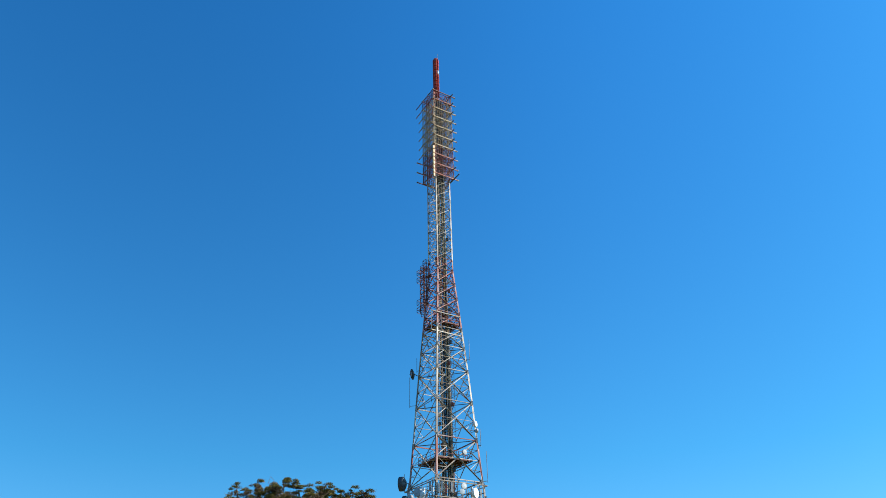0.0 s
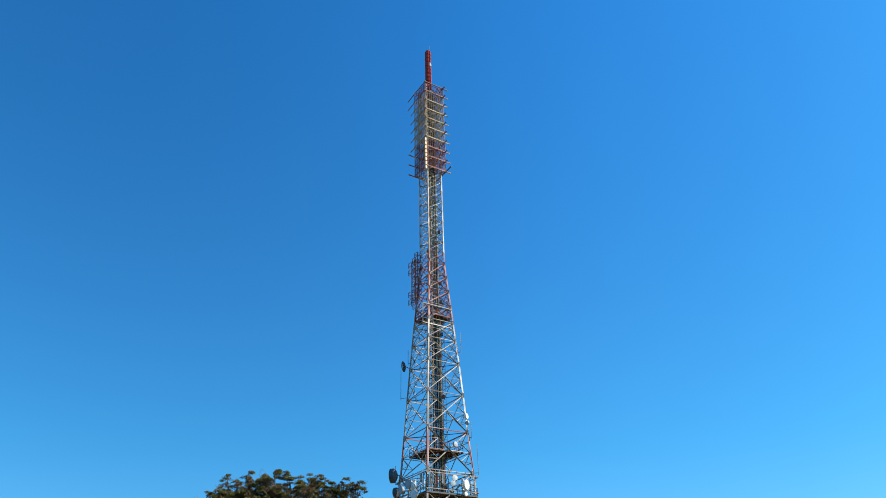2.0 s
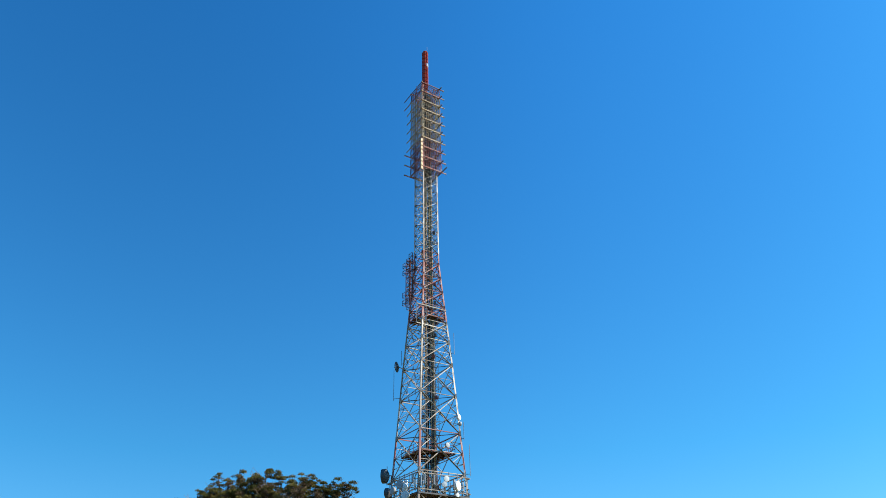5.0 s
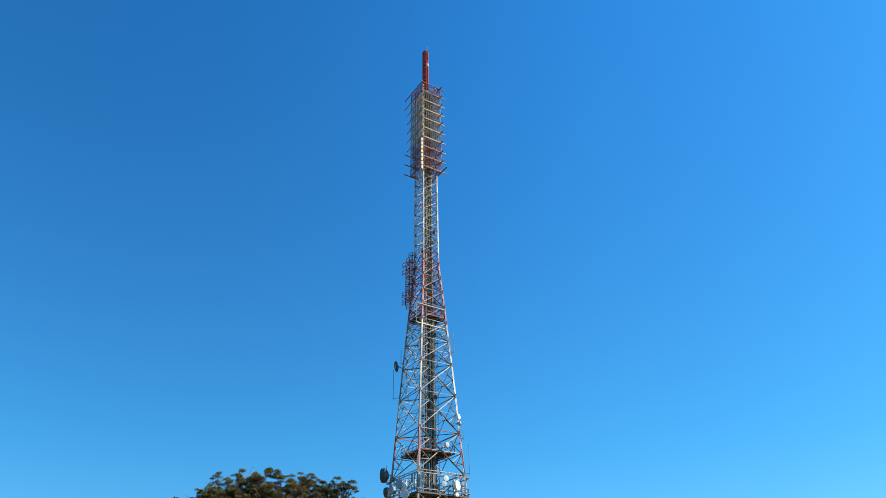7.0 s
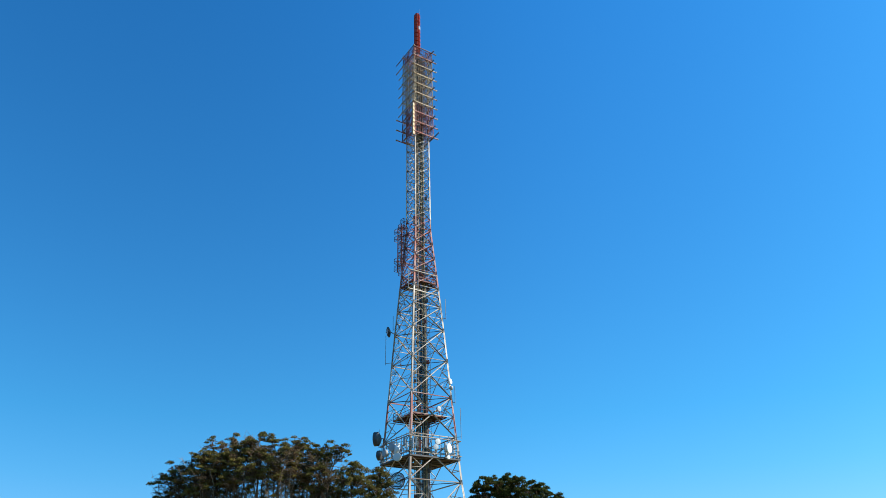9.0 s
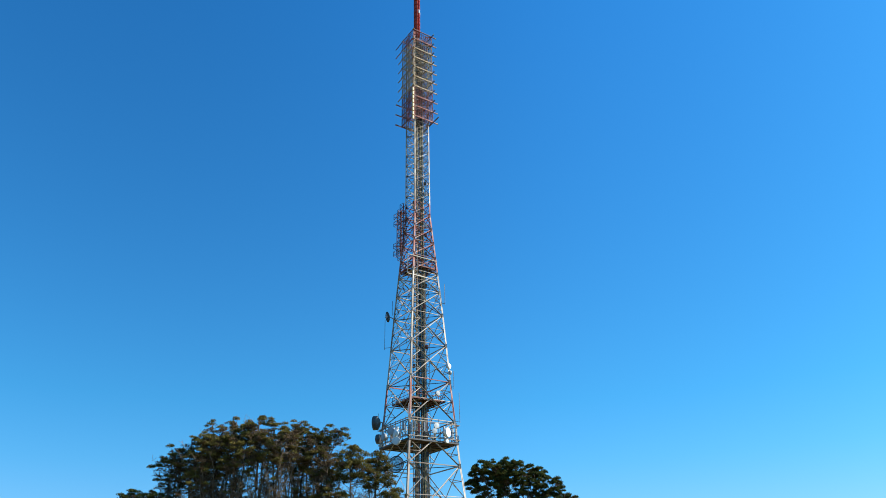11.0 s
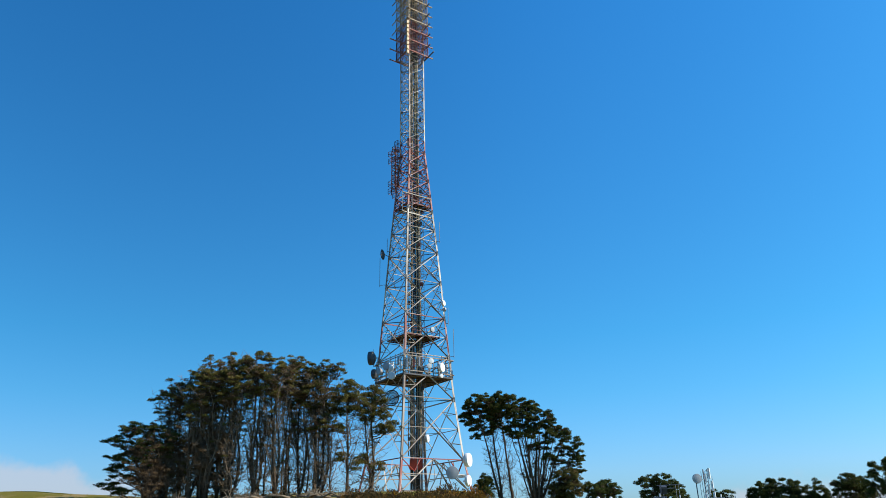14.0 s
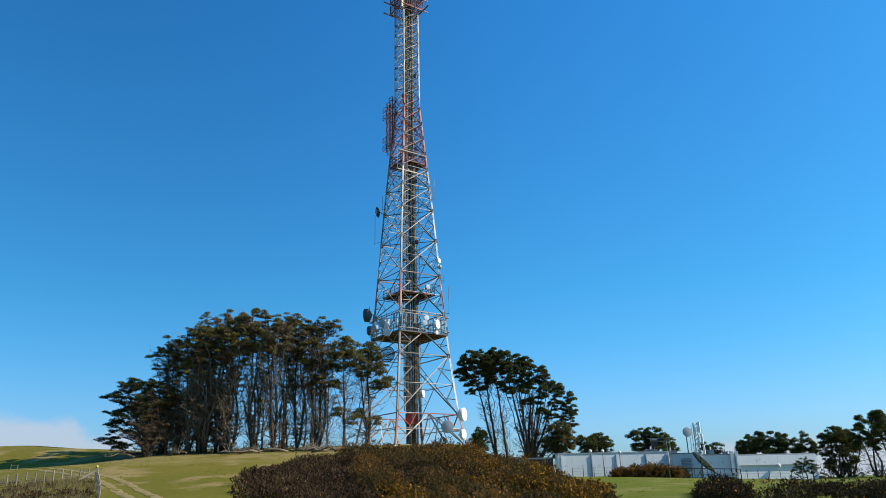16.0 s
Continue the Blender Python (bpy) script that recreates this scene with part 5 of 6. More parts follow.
conifer("shrub_tree", p, [(-0.5, 0, 2.1 - p.z, 0.09), (0.5, 0.1, 1.6 - p.z, 0.07)],
        [(a - 37.7, 0.3 * math.sin(9 * a), b - p.z, c, d) for a, b, c, d in ((36.7, 2.25, 0.6, 0.25), (37.4, 2.65, 0.55, 0.25), (38.1, 2.3, 0.6, 0.28), (37.2, 1.85, 0.7, 0.3), (38.2, 1.7, 0.75, 0.3), (38.9, 1.25, 0.5, 0.2), (36.3, 1.6, 0.35, 0.15))], 530,
        "small wind-bent tree on the pasture before the building", "", NEEDLES_DARK, tufts=34, tuft=(0.14, 0.26), needles=520, needle=0.14, twigs=4, sway=0.15)

# ---- fallen branches at the foot of the clump ----
rng = random.Random(5)
def dead_branch(place, length, heading, seed):
    r = random.Random(seed)
    d = thing("fallen_branch", place, "bleached grey fallen branch lying in the grass", "branch", "fallen branches under the pines")
    a = Vector((math.cos(heading), math.sin(heading), 0))
    pts = [Vector(place) + a * length * s + Vector((0, 0, 0.12 + 0.5 * math.sin(s * 3) * r.random())) + Vector((r.uniform(-0.2, 0.2), r.uniform(-0.2, 0.2), 0)) for s in (0, 0.25, 0.5, 0.75, 1.0)]
    s = Soup()
    s.tube(pts, [0.14, 0.12, 0.1, 0.07, 0.03], 6)
    child("stem", s.mesh("stem", DEADWOOD, True), d)
    for i in range(9):
        s = Soup()
        p = pts[r.randint(1, 3)].lerp(pts[r.randint(2, 4)], r.random())
        q = p + Vector((r.uniform(-0.9, 0.9), r.uniform(-0.6, 0.6), r.uniform(0.1, 1.0)))
        s.tube([p, p.lerp(q, 0.5) + Vector((0, 0, 0.1)), q], [0.05, 0.035, 0.012], 4, False)
        child("side_shoot", s.mesh("side_shoot", DEADWOOD), d)
    return d
for i in range(22):
    x = rng.uniform(-26, -12.5) if i < 16 else rng.uniform(-40, -26)
    y = rng.uniform(88.5, 91.5)
    dead_branch(on_ground(x, y), rng.uniform(2.0, 4.5), rng.uniform(-0.5, 0.5) + (math.pi if i % 2 else 0), 100 + i)


# ---- gorse and scrub ----
def thicket(name, label, spots, seed, mat, flower, leaves=640, leaf=0.155, category="shrubs"):
    """Low domes of small spiky leaves with flower tips; spots: x, y, radius, height."""
    nrg = np.random.default_rng(seed)
    pos, size, nor, fl, fs, br, bs = [], [], [], [], [], [], []
    for x, y, r, h in spots:
        z = ground_z(x, y)
        # sprigs stand on the dome, each a spray of leaves
        per = 11
        n_s = max(6, int(leaves * (r / 1.2) ** 2 / per))
        k = n_s * per
        d = nrg.normal(size=(n_s, 3))
        d[:, 2] = np.abs(d[:, 2])
        d /= np.linalg.norm(d, axis=1)[:, None]
        lump = 0.86 + 0.2 * np.sin(d[:, 0] * 7 + x * 3) * np.sin(d[:, 1] * 6 + y * 2) + 0.09 * nrg.normal(size=n_s)
        foot = np.array([x, y, z]) + d * lump[:, None] * np.array([r, r, h])
        length = 0.16 + 0.3 * nrg.random(n_s) ** 2
        lean = d + np.array([0, 0, 0.6]) + 0.35 * nrg.normal(size=(n_s, 3))
        lean /= np.linalg.norm(lean, axis=1)[:, None]
        d = np.repeat(lean, per, axis=0)
        up = nrg.random(k)[:, None]
        p = np.repeat(foot, per, axis=0) + d * (np.repeat(length, per)[:, None] * (up * 1.3 - 0.5)) + nrg.normal(size=(k, 3)) * 0.085 * (1.25 - up)
        pos.append(p); nor.append(d + np.array([0, 0, 0.2])); size.append(leaf * (0.6 + 0.9 * nrg.random(k)))
        f = int(k * flower(x, y))
        if f:
            sel = nrg.choice(k, f)
            fl.append(p[sel] + d[sel] * 0.06); fs.append(0.16 * (0.6 + 0.8 * nrg.random(f)))
        sel = nrg.choice(k, k // 9)
        br.append(p[sel] * 1.0 - d[sel] * 0.05); bs.append(leaf * 1.5 * (0.6 + 0.8 * nrg.random(len(sel))))
    t = thing(name, (spots[0][0], spots[0][1], ground_z(spots[0][0], spots[0][1])), label, category, kind="stuff")
    m = child("foliage", leaf_mesh("foliage", np.concatenate(pos), np.concatenate(size), mat, nrg, 0.4, 0, np.concatenate(nor)), t)
    tagged(m, kind="stuff")
    m = child("dry_stems", leaf_mesh("dry_stems", np.concatenate(br), np.concatenate(bs), SCRUB_BROWN, nrg, 0.16), t)
    tagged(m, kind="stuff")
    if fl:
        m = child("flowers", leaf_mesh("flowers", np.concatenate(fl), np.concatenate(fs), GORSE_FLOWER, nrg, 0.8), t)
        tagged(m, "small orange-yellow gorse flowers", kind="stuff")
    return t


def scatter(n, seed, inside, x0, x1, y0, y1, r0, r1, h0, h1):
    r = random.Random(seed)
    out = []
    while len(out) < n:
        x, y = r.uniform(x0, x1), r.uniform(y0, y1)
        if inside(x, y):
            a = r.uniform(r0, r1)
            out.append((x, y, a, a * r.uniform(h0, h1)))
    return out


def patch(x, y):
    """Flowers in patches, mostly on the far half of the mound."""
    v = noise.noise((x * 0.3, y * 0.3, 5.0)) + 0.03 * (x - 1)
    return max(0.002, min(0.5, 1.0 * v - 0.04))


def on_mound(x, y):
    u = 100 * x / y
    w = noise.noise((x * 0.2, y * 0.2, 9.0)) * 2.5
    if not (-28.6 + w < u < 21 + w):
        return False
    far = 90 if -10 < u < 9 else 90 - (abs(u + 0.5) - 9.5) * (1.9 if u > 0 else 1.65)
    near = 38 if u > -14 else 40 + (-14 - u) * 0.7
    return near < y < far + w


def gorse_side(x, y):
    return on_mound(x, y) and 100 * x / y > -13 + 5 * noise.noise((x * 0.25, y * 0.25, 2.0))


def heath_side(x, y):
    return on_mound(x, y) and 100 * x / y < -10 + 5 * noise.noise((x * 0.25, y * 0.25, 2.0))


thicket("gorse_thicket", "dense gorse thicket with patches of yellow flowers covering the mound",
        scatter(60, 21, gorse_side, -16, 20, 38, 92, 0.7, 1.5, 0.6, 1.15) + scatter(30, 24, gorse_side, -16, 20, 42, 84, 1.2, 2.0, 0.8, 1.25)
        + [(0.4 + 0.6 * i, 55.0 + (i * 1.7) % 4, 1.1, 0.9) for i in range(5)], 31, GORSE, patch)
thicket("gorse_thicket", "dark green-brown gorse bushes without flowers on the mound",
        scatter(75, 45, gorse_side, -16, 20, 38, 92, 0.8, 1.6, 0.6, 1.1) + scatter(14, 44, gorse_side, -12, 16, 52, 88, 1.3, 2.2, 0.8, 1.05), 46, GORSE_DARK, lambda x, y: 0.0)
thicket("gorse_thicket", "gorse bushes thick with orange-yellow flowers on the mound",
        scatter(46, 47, lambda x, y: gorse_side(x, y) and patch(x, y) > 0.03, -10, 20, 42, 92, 0.6, 1.3, 0.7, 1.15), 48, GORSE, lambda x, y: 0.45)
thicket("heath_scrub", "dark brown heath scrub at the foot of the mound",
        scatter(125, 25, heath_side, -30, -2, 38, 92, 0.7, 1.4, 0.4, 0.8) + scatter(22, 26, heath_side, -30, -2, 42, 80, 1.2, 1.9, 0.45, 0.75), 37, HEATH, lambda x, y: 0.004)
# added brush: hides the grass and puts shade into gaps between bushes
thicket("gap_shade_brush", "low dark brush added for the shade in the gaps between gorse bushes", scatter(560, 27, on_mound, -28, 20, 38, 92, 1.2, 2.0, 0.25, 0.4), 38, HEATH, lambda x, y: 0.0, leaves=110, leaf=0.2)
thicket("heath_scrub", "rough brown scrub behind the farm fence", scatter(60, 28, lambda x, y: x < -0.475 * y - 0.8, -40, -24, 42, 59, 0.4, 0.9, 0.4, 0.8), 39, HEATH, lambda x, y: 0.0, leaves=500)
thicket("gorse_thicket", "dark gorse thicket beside the pasture", scatter(44, 22, lambda x, y: 35.4 < 100 * x / y < 38.8, 15, 26, 46, 60, 0.8, 1.6, 0.7, 1.05), 32, SCRUB_DARK, lambda x, y: 0.015, leaves=800, leaf=0.13)
thicket("heath_scrub", "dark brown scrub along the edge of the pasture", scatter(120, 23, lambda x, y: 100 * x / y > 39 and y < 55 + 0.2 * (100 * x / y - 39) + 4 * noise.noise((x * 0.3, y * 0.3, 1.0)), 17, 46, 40, 58, 0.7, 1.3, 0.5, 0.85), 34, SCRUB_DARK, lambda x, y: 0.01, leaves=700, leaf=0.14)
thicket("gorse_bush", "rounded gorse bush before the building wall", [(23.6 + 0.9 * i, 101.3 - 0.3 * i + (i % 2), 1.25, 1.75 - 0.13 * abs(i - 5)) for i in range(10)], 33, GORSE, lambda x, y: 0.05, category="bush", leaves=2600)
thicket("gorse_bush", "small dark round bush on the pasture", [(33.9, 78.0, 0.65, 0.75)], 34, GORSE, lambda x, y: 0.0, category="bush")
thicket("undergrowth", "dark brush beneath the pines beyond the building", [(57.5 + 0.95 * i, 109.5 + (i * 2.3) % 4 - 0.25 * i, 1.0, 1.1 + 0.5 * ((i * 7) % 3) / 2) for i in range(14)], 37, SCRUB_DARK, lambda x, y: 0.0, leaves=500)
thicket("undergrowth", "dry brown undergrowth beneath the pines", scatter(75, 35, lambda x, y: x < -22 or noise.noise((x * 0.5, y * 0.5, 1.0)) > 0.1, -40, -9, 91.5, 101, 0.5, 1.1, 0.9, 2.2), 36, GORSE, lambda x, y: 0.0, leaves=200)


# ---- grass ----
def tufts(name, label, n, seed, area, mat, h0, h1, want=None, blades=7, wide=0.05):
    nrg = np.random.default_rng(seed)
    r = random.Random(seed)
    v, f = [], []
    made = 0
    while made < n:
        x, y = r.uniform(area[0], area[1]), r.uniform(area[2], area[3])
        if want and not want(x, y):
            continue
        made += 1
        z = ground_z(x, y)
        for b in range(blades):
            a, l, h = r.uniform(0, 6.28), r.uniform(0.1, 0.5), r.uniform(h0, h1)
            bx, by = x + r.uniform(-0.15, 0.15), y + r.uniform(-0.15, 0.15)
            i = len(v)
            cx, cy = math.cos(a) * wide, math.sin(a) * wide
            v += [(bx - cx, by - cy, z - 0.03), (bx + cx, by + cy, z - 0.03), (bx - cy * l * 8 * h + cx * 0.2, by + cx * l * 8 * h, z + h)]
            f.append((i, i + 1, i + 2))
    t = new(name, link_mesh(name, v, f, mat))
    return tagged(t, label, "grass", kind="stuff")


def open_field(x, y):
    return not on_mound(x, y) and noise.noise((x * 0.13, y * 0.13, 3.0)) > -0.25


tufts("grass_tufts", "short tufts of green and straw-coloured pasture grass", 1500, 41, (-75, -10, 42, 120), BLADES, 0.015, 0.05, lambda x, y: open_field(x, y) and noise.noise((x * 0.13, y * 0.13, 3.0)) > 0.1)
tufts("grass_tufts", "bright green pasture grass before the building", 900, 42, (8, 60, 55, 110), BLADES, 0.02, 0.06, open_field)
tufts("rush_clumps", "pale rushes growing along the fence", 1500, 43, (-44, -23.5, 40, 62), RUSH, 0.2, 0.6, lambda x, y: noise.noise((x * 0.3, y * 0.3, 7.0)) > -0.2 and x < -0.475 * y - 0.3, 16, 0.012)

# ---- farm track ----
def facet_z(x, y):
    """Height of the ground sheet between its one-metre grid points."""
    i, j = math.floor(x), math.floor(y)
    u, v = x - i, y - j
    return (ground_z(i, j) * (1 - u) * (1 - v) + ground_z(i + 1, j) * u * (1 - v) + ground_z(i, j + 1) * (1 - u) * v + ground_z(i + 1, j + 1) * u * v)



tr = [on_ground(-12.5, 32), on_ground(-17.0, 43), on_ground(-20.6, 50), on_ground(-24.6, 56), on_ground(-28.6, 62), on_ground(-32.5, 66.5), on_ground(-36.5, 70.5), on_ground(-42.5, 75)]
def spline(p, n):
    out = []
    for i in range(len(p) - 1):
        a, b, c, d = p[max(i - 1, 0)], p[i], p[i + 1], p[min(i + 2, len(p) - 1)]
        for j in range(n):
            s = j / n
            out.append(0.5 * ((2 * b) + (c - a) * s + (2 * a - 5 * b + 4 * c - d) * s * s + (3 * b - a - 3 * c + d) * s ** 3))
    return out + [p[-1]]
for off in (-0.75, 0.75):
    s = Soup()
    path = spline(tr, 40)
    for i, p in enumerate(path):
        d = (path[min(i + 1, len(path) - 1)] - path[max(i - 1, 0)]).normalized()
        n = Vector((d.y, -d.x, 0))
        w = 0.34 + 0.2 * noise.noise((i * 0.23, off, 0.0)) + 0.05 * noise.noise((i * 0.5, off, 4.0))
        for k, e in enumerate((-1, -0.4, 0.4, 1)):
            q = p + n * (off + e * w)
            s.v.append((q.x, q.y, facet_z(q.x, q.y) + (0.02 if k in (0, 3) else 0.045)))
        if i:
            for k in range(3):
                a = (i - 1) * 4 + k
                s.f.append((a, a + 1, a + 5, a + 4))
    tagged(new("farm_track", s.mesh("farm_track", TRACK, True)), "worn clay wheel rut across the pasture", "track", kind="structure")


# ---- post and wire fence ----
fence = thing("farm_fence", on_ground(-30.2, 62.6), "weathered timber post and wire farm fence", "fence")
POSTS = [(-30.2 - 0.5 * i, 62.6 - 0.43 * i) for i in range(1, 16)]
def fence_post(x, y, h, r):
    g = on_ground(x, y)
    s = Soup()
    rr = random.Random(int(x * 100))
    lean = Vector((rr.uniform(-0.06, 0.06), rr.uniform(-0.06, 0.06), h))
    s.tube([g - Vector((0, 0, 0.3)), g + lean * 0.5, g + lean * 0.96, g + lean], [r, r, r * 0.95, r * 0.7], 7)
    child("post", s.mesh("post", POST), fence)
    return g, lean
runs = [[], []]
g, ln = fence_post(-30.2, 62.6, 1.15, 0.1)
runs[0].append((g, ln)); runs[1].append((g, ln))
for x, y in POSTS:
    runs[0].append(fence_post(x, y, 1.0, 0.055))
for i in range(1, 10):
    runs[1].append(fence_post(-30.2 + 0.8 * i, 62.6 - 1.57 * i, 1.05, 0.065))
for run in runs:
    for k in range(5):
        s = Soup()
        pts = [g + ln * (0.25 + 0.17 * k) for g, ln in run]
        s.tube(pts, [0.012] * len(pts), 4)
        child("wire", s.mesh("wire", WIRE), fence)
g, ln = runs[0][0]
bar(fence, "stay", g + ln * 0.7, on_ground(-31.0, 61.2, 0.1), 0.15, POST, "tube")
s = Soup()
s.spin([(0.0, 0.07), (0.06, 0.06), (0.115, 0.0), (0.115, -0.06), (0.0, -0.06)], Matrix.Translation(g + ln), 12)
child("post_cap", s.mesh("post_cap", YELLOW_CAP, True), fence, None, "yellow plastic post cap")
hframe = thing("stile_frame", on_ground(-45.5, 76.2), "small weathered timber frame standing in the far pasture", "frame")
for dx in (-0.35, 0.35):
    g = on_ground(-45.5 + dx, 76.2)
    bar(hframe, "post", g - Vector((0, 0, 0.2)), g + Vector((0, 0, 0.5)), 0.06, POST, "tube")
g = on_ground(-45.5, 76.2)
bar(hframe, "rail", g + Vector((-0.4, 0, 0.36)), g + Vector((0.4, 0, 0.36)), 0.05, POST, "tube")


# ---- transmitter building ----
def wall_run(parent, a, b, z0, z1, thick, panel, mat=WALL, ribs=True):
    """A wall of upright panels with recessed joints from a to b; a parapet cap lies on it."""
    a, b = Vector((*a, 0)), Vector((*b, 0))
    d = (b - a).normalized()
    n = max(1, round((b - a).length / panel))
    rot = Matrix((d, Vector((-d.y, d.x, 0)), Vector((0, 0, 1)))).transposed().to_4x4()
    w = (b - a).length / n
    for i in range(n):
        s = Soup()
        s.box((0.015, 0, z0), (w - 0.015, thick, z1))
        s.box((-0.03, 0.02, z0), (0.03, thick * 0.8, z1))
        child("wall_panel", s.mesh("wall_panel", mat), parent, Matrix.Translation(a + d * w * i) @ rot)
    s = Soup()
    s.box((-0.08, -0.08, z1 + 0.003), ((b - a).length + 0.08, thick + 0.08, z1 + 0.16))
    child("parapet_cap", s.mesh("parapet_cap", ROOF), parent, Matrix.Translation(a) @ rot)
    return rot


building = thing("transmitter_building", (33, 107, 0), "long low pale grey concrete building with a flat roof", "building")
A, B, C, D = (15.6, 104.6), (32.8, 107.4), (41.4, 104.6), (53.8, 106.6)
wall_run(building, A, B, -0.5, 4.9, 0.3, 2.4)
wall_run(building, (32.8, 106.2), (36.6, 104.6), -0.5, 4.55, 0.3, 1.9)
wall_run(building, (36.4, 104.9), C, -0.5, 4.25, 0.3, 1.6)
wall_run(building, C, D, -0.5, 4.1, 0.3, 3.4)
wall_run(building, D, (56.0, 113.0), -0.5, 4.0, 0.3, 3.4)
wall_run(building, (56.0, 113.0), (21, 122.5), -0.5, 4.2, 0.3, 4.0)
wall_run(building, (21, 122.5), A, -0.5, 4.9, 0.3, 3.4)
wall_run(building, (32.8, 107.2), (32.8, 106.2), -0.5, 4.55, 0.3, 1.0)
s = Soup()
s.v = [(16.0, 105.1, 4.05), (32.9, 107.8, 4.05), (41.4, 105.0, 4.0), (53.6, 107.0, 3.9), (55.6, 112.8, 3.9), (21.2, 122.2, 4.05)]
s.v += [(x, y, z - 0.25) for x, y, z in s.v]
s.f = [(0, 1, 2, 3, 4, 5), (11, 10, 9, 8, 7, 6)] + [(i, 6 + i, 6 + (i + 1) % 6, (i + 1) % 6) for i in range(6)]
child("roof", s.mesh("roof", ROOF), building)
# overhanging fascia along the right wing
d = (Vector((*D, 0)) - Vector((*C, 0)))
ang = math.atan2(d.y, d.x)
n = 4
for i in range(n):
    s = Soup()
    s.box((d.length * i / n + 0.012, -0.3, 2.75), (d.length * (i + 1) / n - 0.012, -0.003, 4.08))
    child("fascia_panel", s.mesh("fascia_panel", WALL), building, Matrix.Translation((*C, 0)) @ Matrix.Rotation(ang, 4, "Z"))
# parapet blocks and a dark vent panel on the projecting bay
d2 = (Vector((36.6, 104.6, 0)) - Vector((32.8, 106.2, 0)))
m2 = Matrix.Translation((32.8, 106.2, 0)) @ Matrix.Rotation(math.atan2(d2.y, d2.x), 4, "Z")
s = Soup()
for i in range(9):
    s.box((1.2, -0.09, 2.2 + i * 0.2), (2.7, -0.004, 2.32 + i * 0.2))
child("vent_louvre", s.mesh("vent_louvre", ROOF), building, m2, "grey louvred vent panel")
for x in (40.6, 41.3):
    s = Soup()
    s.box((x, 104.35, 1.6), (x + 0.45, 104.6, 4.75))
    child("pier", s.mesh("pier", WALL), building)

# rainwater pipes and pilasters on the long wall
d = (Vector((*B, 0)) - Vector((*A, 0)))
ang_l = math.atan2(d.y, d.x)
for i, t in enumerate((0.04, 0.3, 0.52, 0.78, 0.97)):
    s = Soup()
    w = 0.16 if i % 2 else 0.3
    s.box((d.length * t, -0.16, -0.4), (d.length * t + w, -0.004, 4.7))
    child("pilaster", s.mesh("pilaster", WALL if i % 2 == 0 else ROOF), building, Matrix.Translation((*A, 0)) @ Matrix.Rotation(ang_l, 4, "Z"))

# dark shed at the building's end
shed = thing("shed", (13.6, 106.6, 2), "small dark clad shed against the building's end", "shed")
for i in range(9):
    child("cladding_board", unit("box", DARKROOM), shed, bar_pose((12.0 + 0.4 * i, 106.6 - 0.05 * i, 1.0), (12.0 + 0.4 * i, 106.6 - 0.05 * i, 4.2 + 0.02 * i), 0.38, 0.12, up=(0, 1, 0)))
s = Soup()
s.box((11.8, 106.0, 4.4), (15.5, 109.5, 4.55))
child("roof", s.mesh("roof", ROOF), shed)

# globe lamps along the wall
def globe_lamp(x, y, top, label):
    t = thing("post_lamp", on_ground(x, y), label, "lamp", "post lamps by the building")
    g = on_ground(x, y)
    bar(t, "post", g - Vector((0, 0, 0.2)), (x, y, top), 0.14, GALV, "tube")
    s = Soup()
    s.spin([(0.0, -0.2), (0.15, -0.16), (0.25, 0.03), (0.23, 0.19), (0.13, 0.28), (0.0, 0.3)], Matrix.Translation((x, y, top)), 14)
    child("shade", s.mesh("shade", DISH_WHITE, True), t)
globe_lamp(20.5, 103.9, 5.15, "white floodlight globe on a steel post")
globe_lamp(22.2, 103.7, 5.1, "white floodlight globe on a steel post")
globe_lamp(24.8, 104.6, 4.9, "thin lamp post with a small white head")

# roof mast with dishes
rmast = thing("roof_mast", (36.5, 105.8, 4), "short galvanised lattice mast with white panel antennas", "mast")
for dx, dy in ((-0.3, -0.3), (0.3, -0.3), (0, 0.3)):
    bar(rmast, "mast_leg", (36.5 + dx, 105.8 + dy, 4.0), (36.5 + dx, 105.8 + dy, 8.9), 0.1, GALV, "tube")
for i in range(9):
    z = 4.3 + i * 0.5
    bar(rmast, "lacing", (36.2, 105.5, z), (36.8, 105.5, z + 0.5), 0.06, GALV, "tube")
    bar(rmast, "lacing", (36.2, 105.5, z), (36.5, 106.1, z + 0.5), 0.06, GALV, "tube")
for dx, z, h in ((0.5, 7.5, 1.55), (0.72, 5.9, 1.4), (0.82, 4.4, 1.35), (-0.1, 7.1, 1.2), (0.2, 5.3, 1.5), (-0.35, 4.5, 1.1)):
    s = Soup()
    s.box((-0.13, -0.12, 0), (0.13, 0.1, h), Matrix.Translation((36.5 + dx, 105.4, z)) @ Matrix.Rotation(0.9, 4, "Z"))
    s.box((-0.1, -0.17, 0.05), (0.1, -0.12, h - 0.05), Matrix.Translation((36.5 + dx, 105.4, z)) @ Matrix.Rotation(0.9, 4, "Z"))
    child("panel_antenna", s.mesh("panel_antenna", DISH_WHITE), rmast)
for dx, top in ((-0.55, 8.6), (0.95, 8.0), (-0.9, 7.0)):
    bar(rmast, "pole", (36.5 + dx, 105.6, 4.0), (36.5 + dx, 105.6, top), 0.07, GALV, "tube")
    bar(rmast, "strut", (36.5 + dx, 105.6, top - 1.0), (36.5, 105.8, top - 1.4), 0.05, GALV, "tube")
dish((35.1, 105.2, 7.6), 1.35, 175, DISH_GREY, "round grey dish on a pole over the roof", (35.1, 105.7, 6.9), 0.15)
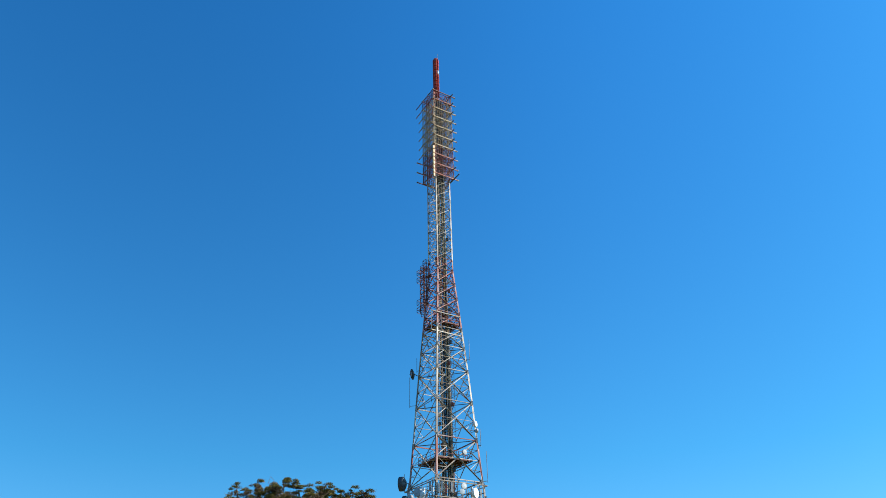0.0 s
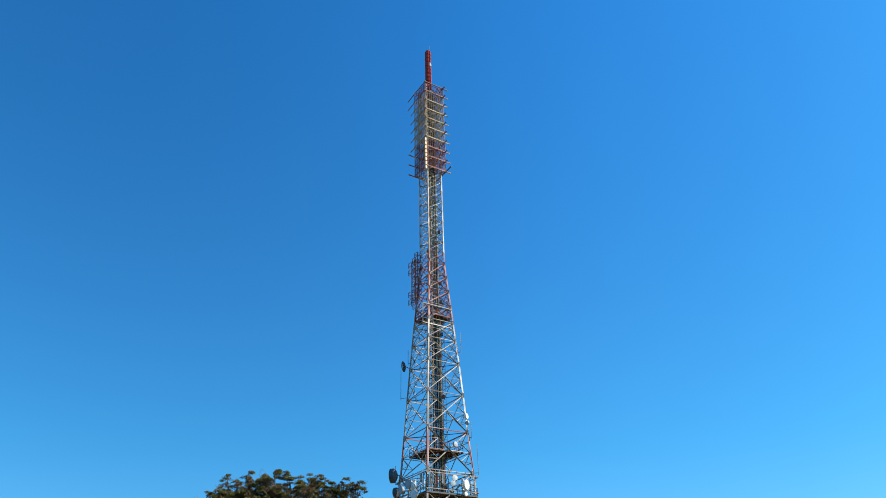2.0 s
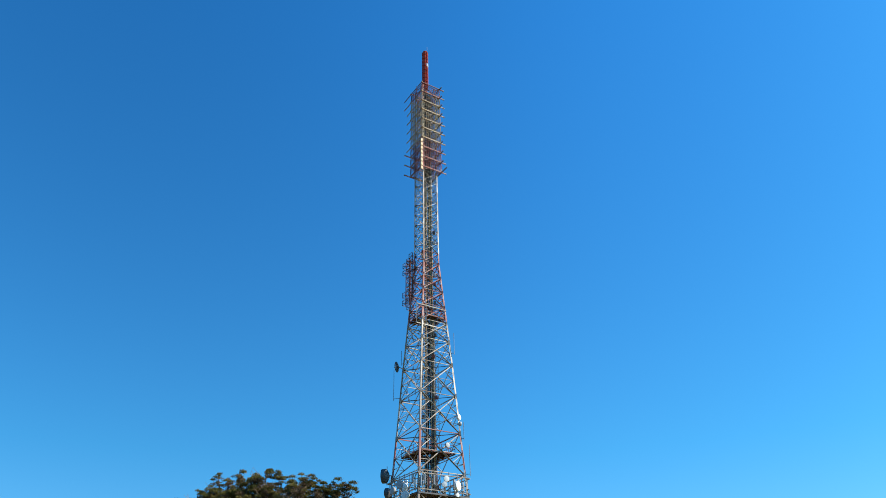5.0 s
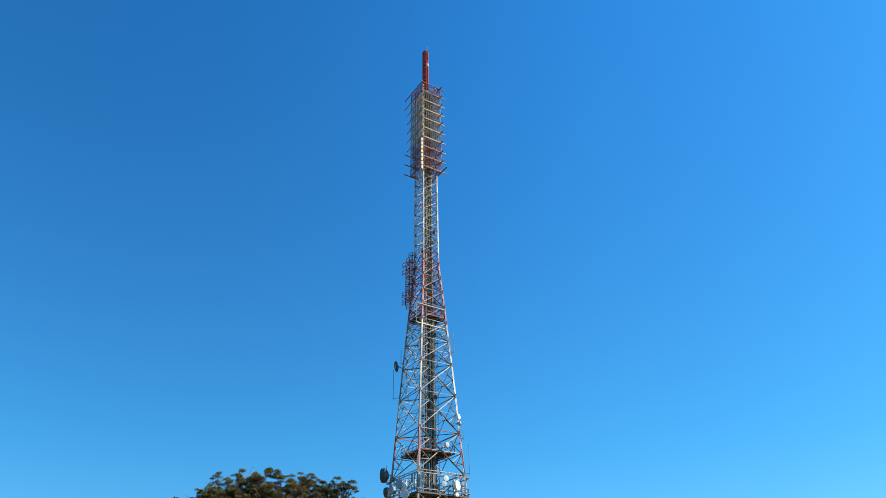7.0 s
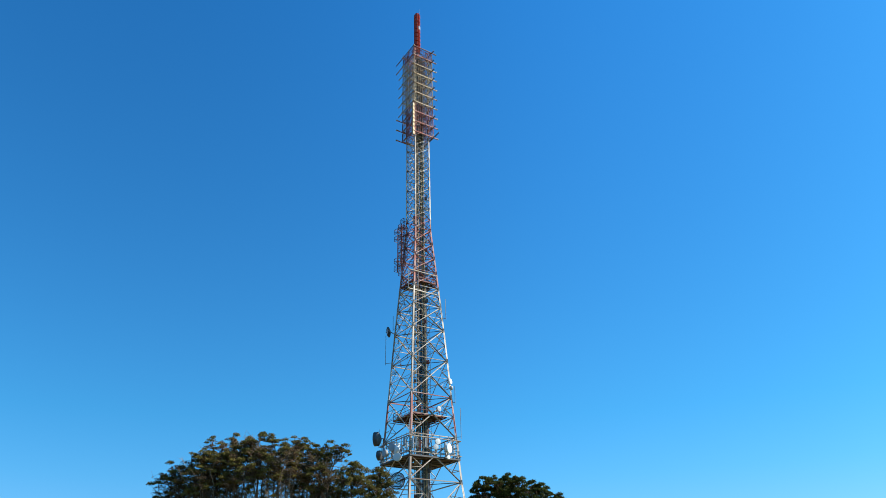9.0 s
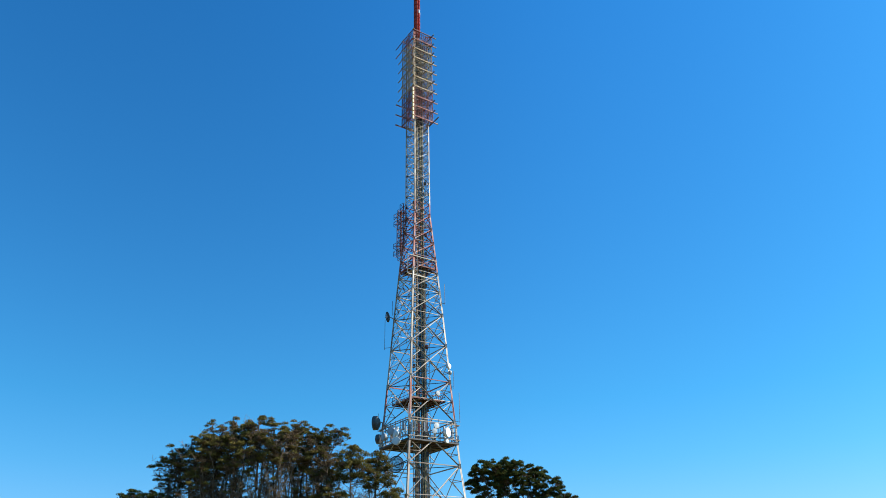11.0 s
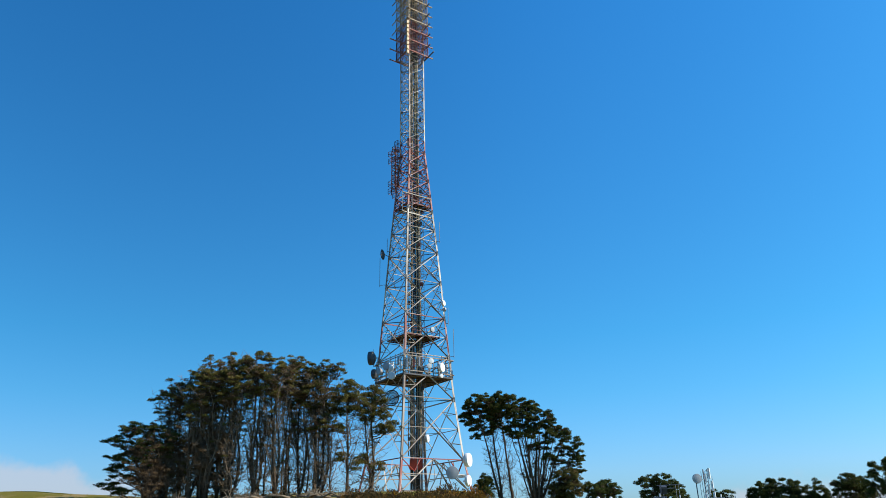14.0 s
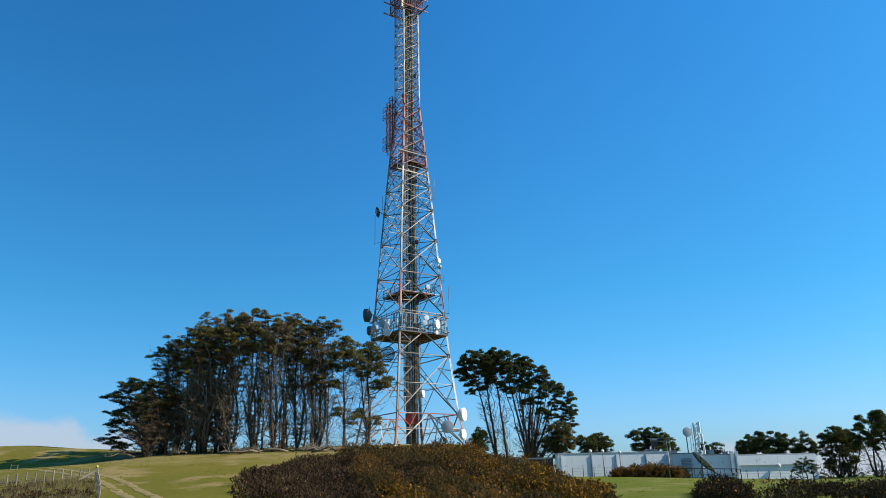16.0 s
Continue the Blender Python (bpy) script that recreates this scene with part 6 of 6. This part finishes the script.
pole = thing("antenna_pole", (35.1, 105.7, 4), "slim steel pole carrying a round dish", "pole")
bar(pole, "shaft", (35.1, 105.7, 4.0), (35.1, 105.7, 8.2), 0.16, GALV, "tube")

# large mesh dish on the ground, turned edge-on
bd = thing("satellite_dish", (35.0, 100.6, 1), "large grey mesh satellite dish tilted on its stand", "dish antenna")
m = Matrix.Translation((35.0, 100.4, 3.05)) @ Vector((0.72, -0.1, 0.68)).to_track_quat("Z", "Y").to_matrix().to_4x4()
s = Soup()
s.spin([(0.05, 0.0), (0.8, 0.07), (1.5, 0.24), (1.85, 0.37), (1.87, 0.42), (1.5, 0.3), (0.8, 0.13), (0.05, 0.06)], m, 28)
reflector = child("reflector", s.mesh("reflector", DISH_GREY, True), bd)
for k in range(12):
    a = k * math.pi / 6
    s = Soup()
    s.tube([m @ Vector((r * math.cos(a), r * math.sin(a), -0.05 + z)) for r, z in ((0.1, 0), (0.8, 0.07), (1.5, 0.24), (1.85, 0.37))], [0.04] * 4, 4)
    child("rib", s.mesh("rib", DARK_STEEL), reflector)
bar(bd, "pedestal", (34.8, 100.6, -0.2), m @ Vector((0, 0, 0)), 0.3, GALV, "tube")
bar(bd, "stay", (33.6, 100.9, 0.3), m @ Vector((-1.2, 0, 0.12)), 0.12, GALV, "tube")

# rooftop units
for x, y, w, h, nm in ((31.0, 110.5, 1.6, 1.3, "vent"), (33.4, 108.6, 1.3, 1.0, "vent"), (38.6, 106.4, 0.7, 0.9, "vent"), (40.2, 105.2, 0.6, 0.6, "vent")):
    t = thing("roof_unit", (x, y, 4.05), "pale metal ventilation unit on the flat roof", "roof unit", "units on the roof")
    s = Soup()
    s.box((-w / 2, -w / 2, 0), (w / 2, w / 2, h), Matrix.Translation((x, y, 4.05)))
    s.box((-w / 2 - 0.06, -w / 2 - 0.06, h), (w / 2 + 0.06, w / 2 + 0.06, h + 0.1), Matrix.Translation((x, y, 4.05)))
    child("casing", s.mesh("casing", GALV), t)
    bar(t, "flue", (x, y, 4.05 + h), (x, y, 4.6 + h), 0.2, DISH_WHITE, "tube")

# pipe gantry before the wall
gantry = thing("pipe_gantry", (36.0, 96.0, 0), "plain grey steel pipe frame standing before the building", "pipe frame")
ga, gb = Vector((29.3, 96.8, 2.55)), Vector((37.6, 94.0, 2.2))
bar(gantry, "top_pipe", ga, gb, 0.11, DARK_STEEL, "tube")
for q in (ga, gb):
    bar(gantry, "post", (q.x, q.y, ground_z(q.x, q.y) - 0.2), q, 0.13, DARK_STEEL, "tube")
bar(gantry, "mid_pipe", ga.lerp(gb, 0.45) - Vector((0, 0, 0.75)), ga.lerp(gb, 0.95) - Vector((0, 0, 0.75)), 0.07, DARK_STEEL, "tube")
for f in (0.18, 0.36, 0.54, 0.72, 0.88):
    q = ga.lerp(gb, f)
    bar(gantry, "upright", (q.x, q.y, ground_z(q.x, q.y) - 0.2), q, 0.07, DARK_STEEL, "tube")
# bulkhead light on the right wing
light = thing("bulkhead_light", (47.6, 105.4, 2.6), "round white bulkhead light on the wall", "lamp")
s = Soup()
s.spin([(0.0, -0.3), (0.18, -0.26), (0.3, 0.0), (0.22, 0.22), (0.0, 0.3)], Matrix.Translation((47.6, 105.1, 2.6)), 14)
child("globe", s.mesh("globe", DISH_WHITE, True), light)
bar(light, "bracket", (47.6, 105.9, 2.7), (47.6, 105.2, 2.6), 0.14, GALV, "tube")
# thin roof frame with a boxed horn beside the mast
rf = thing("roof_frame", (32.0, 107.8, 4.3), "thin steel frame with a boxed horn antenna on the roof", "antenna")
for x, y in ((31.0, 108.4), (33.2, 107.9), (31.0, 109.9), (33.2, 109.4)):
    bar(rf, "upright", (x, y, 4.0), (x, y, 7.0), 0.08, GALV, "tube")
bar(rf, "cross_pipe", (30.2, 108.6, 6.95), (33.9, 107.7, 7.0), 0.07, GALV, "tube")
bar(rf, "cross_pipe", (31.0, 109.9, 6.6), (33.2, 109.4, 6.6), 0.07, GALV, "tube")
s = Soup()
s.box((-0.4, -0.4, -0.5), (0.4, 0.4, 0.5), Matrix.Translation((30.9, 107.7, 6.3)) @ Matrix.Rotation(0.35, 4, "X"))
s.box((-0.3, -0.5, -0.38), (0.3, -0.4, 0.38), Matrix.Translation((30.9, 107.7, 6.3)) @ Matrix.Rotation(0.35, 4, "X"))
child("horn", s.mesh("horn", DARK_STEEL), rf)

# netting frame of poles and thin rails before the building
yard = thing("yard_fence", on_ground(30, 103), "low steel rail fence before the building", "fence")
prev = None
for i in range(24):
    x, y = 17.5 + 1.5 * i, 102.6 - 0.06 * i
    g = on_ground(x, y)
    bar(yard, "post", g, g + Vector((0, 0, 1.25)), 0.09, DARK_STEEL, "tube")
    if prev:
        for dz in (0.45, 0.8, 1.2):
            bar(yard, "rail", prev + Vector((0, 0, dz)), g + Vector((0, 0, dz)), 0.025, GALV, "tube")
    prev = g
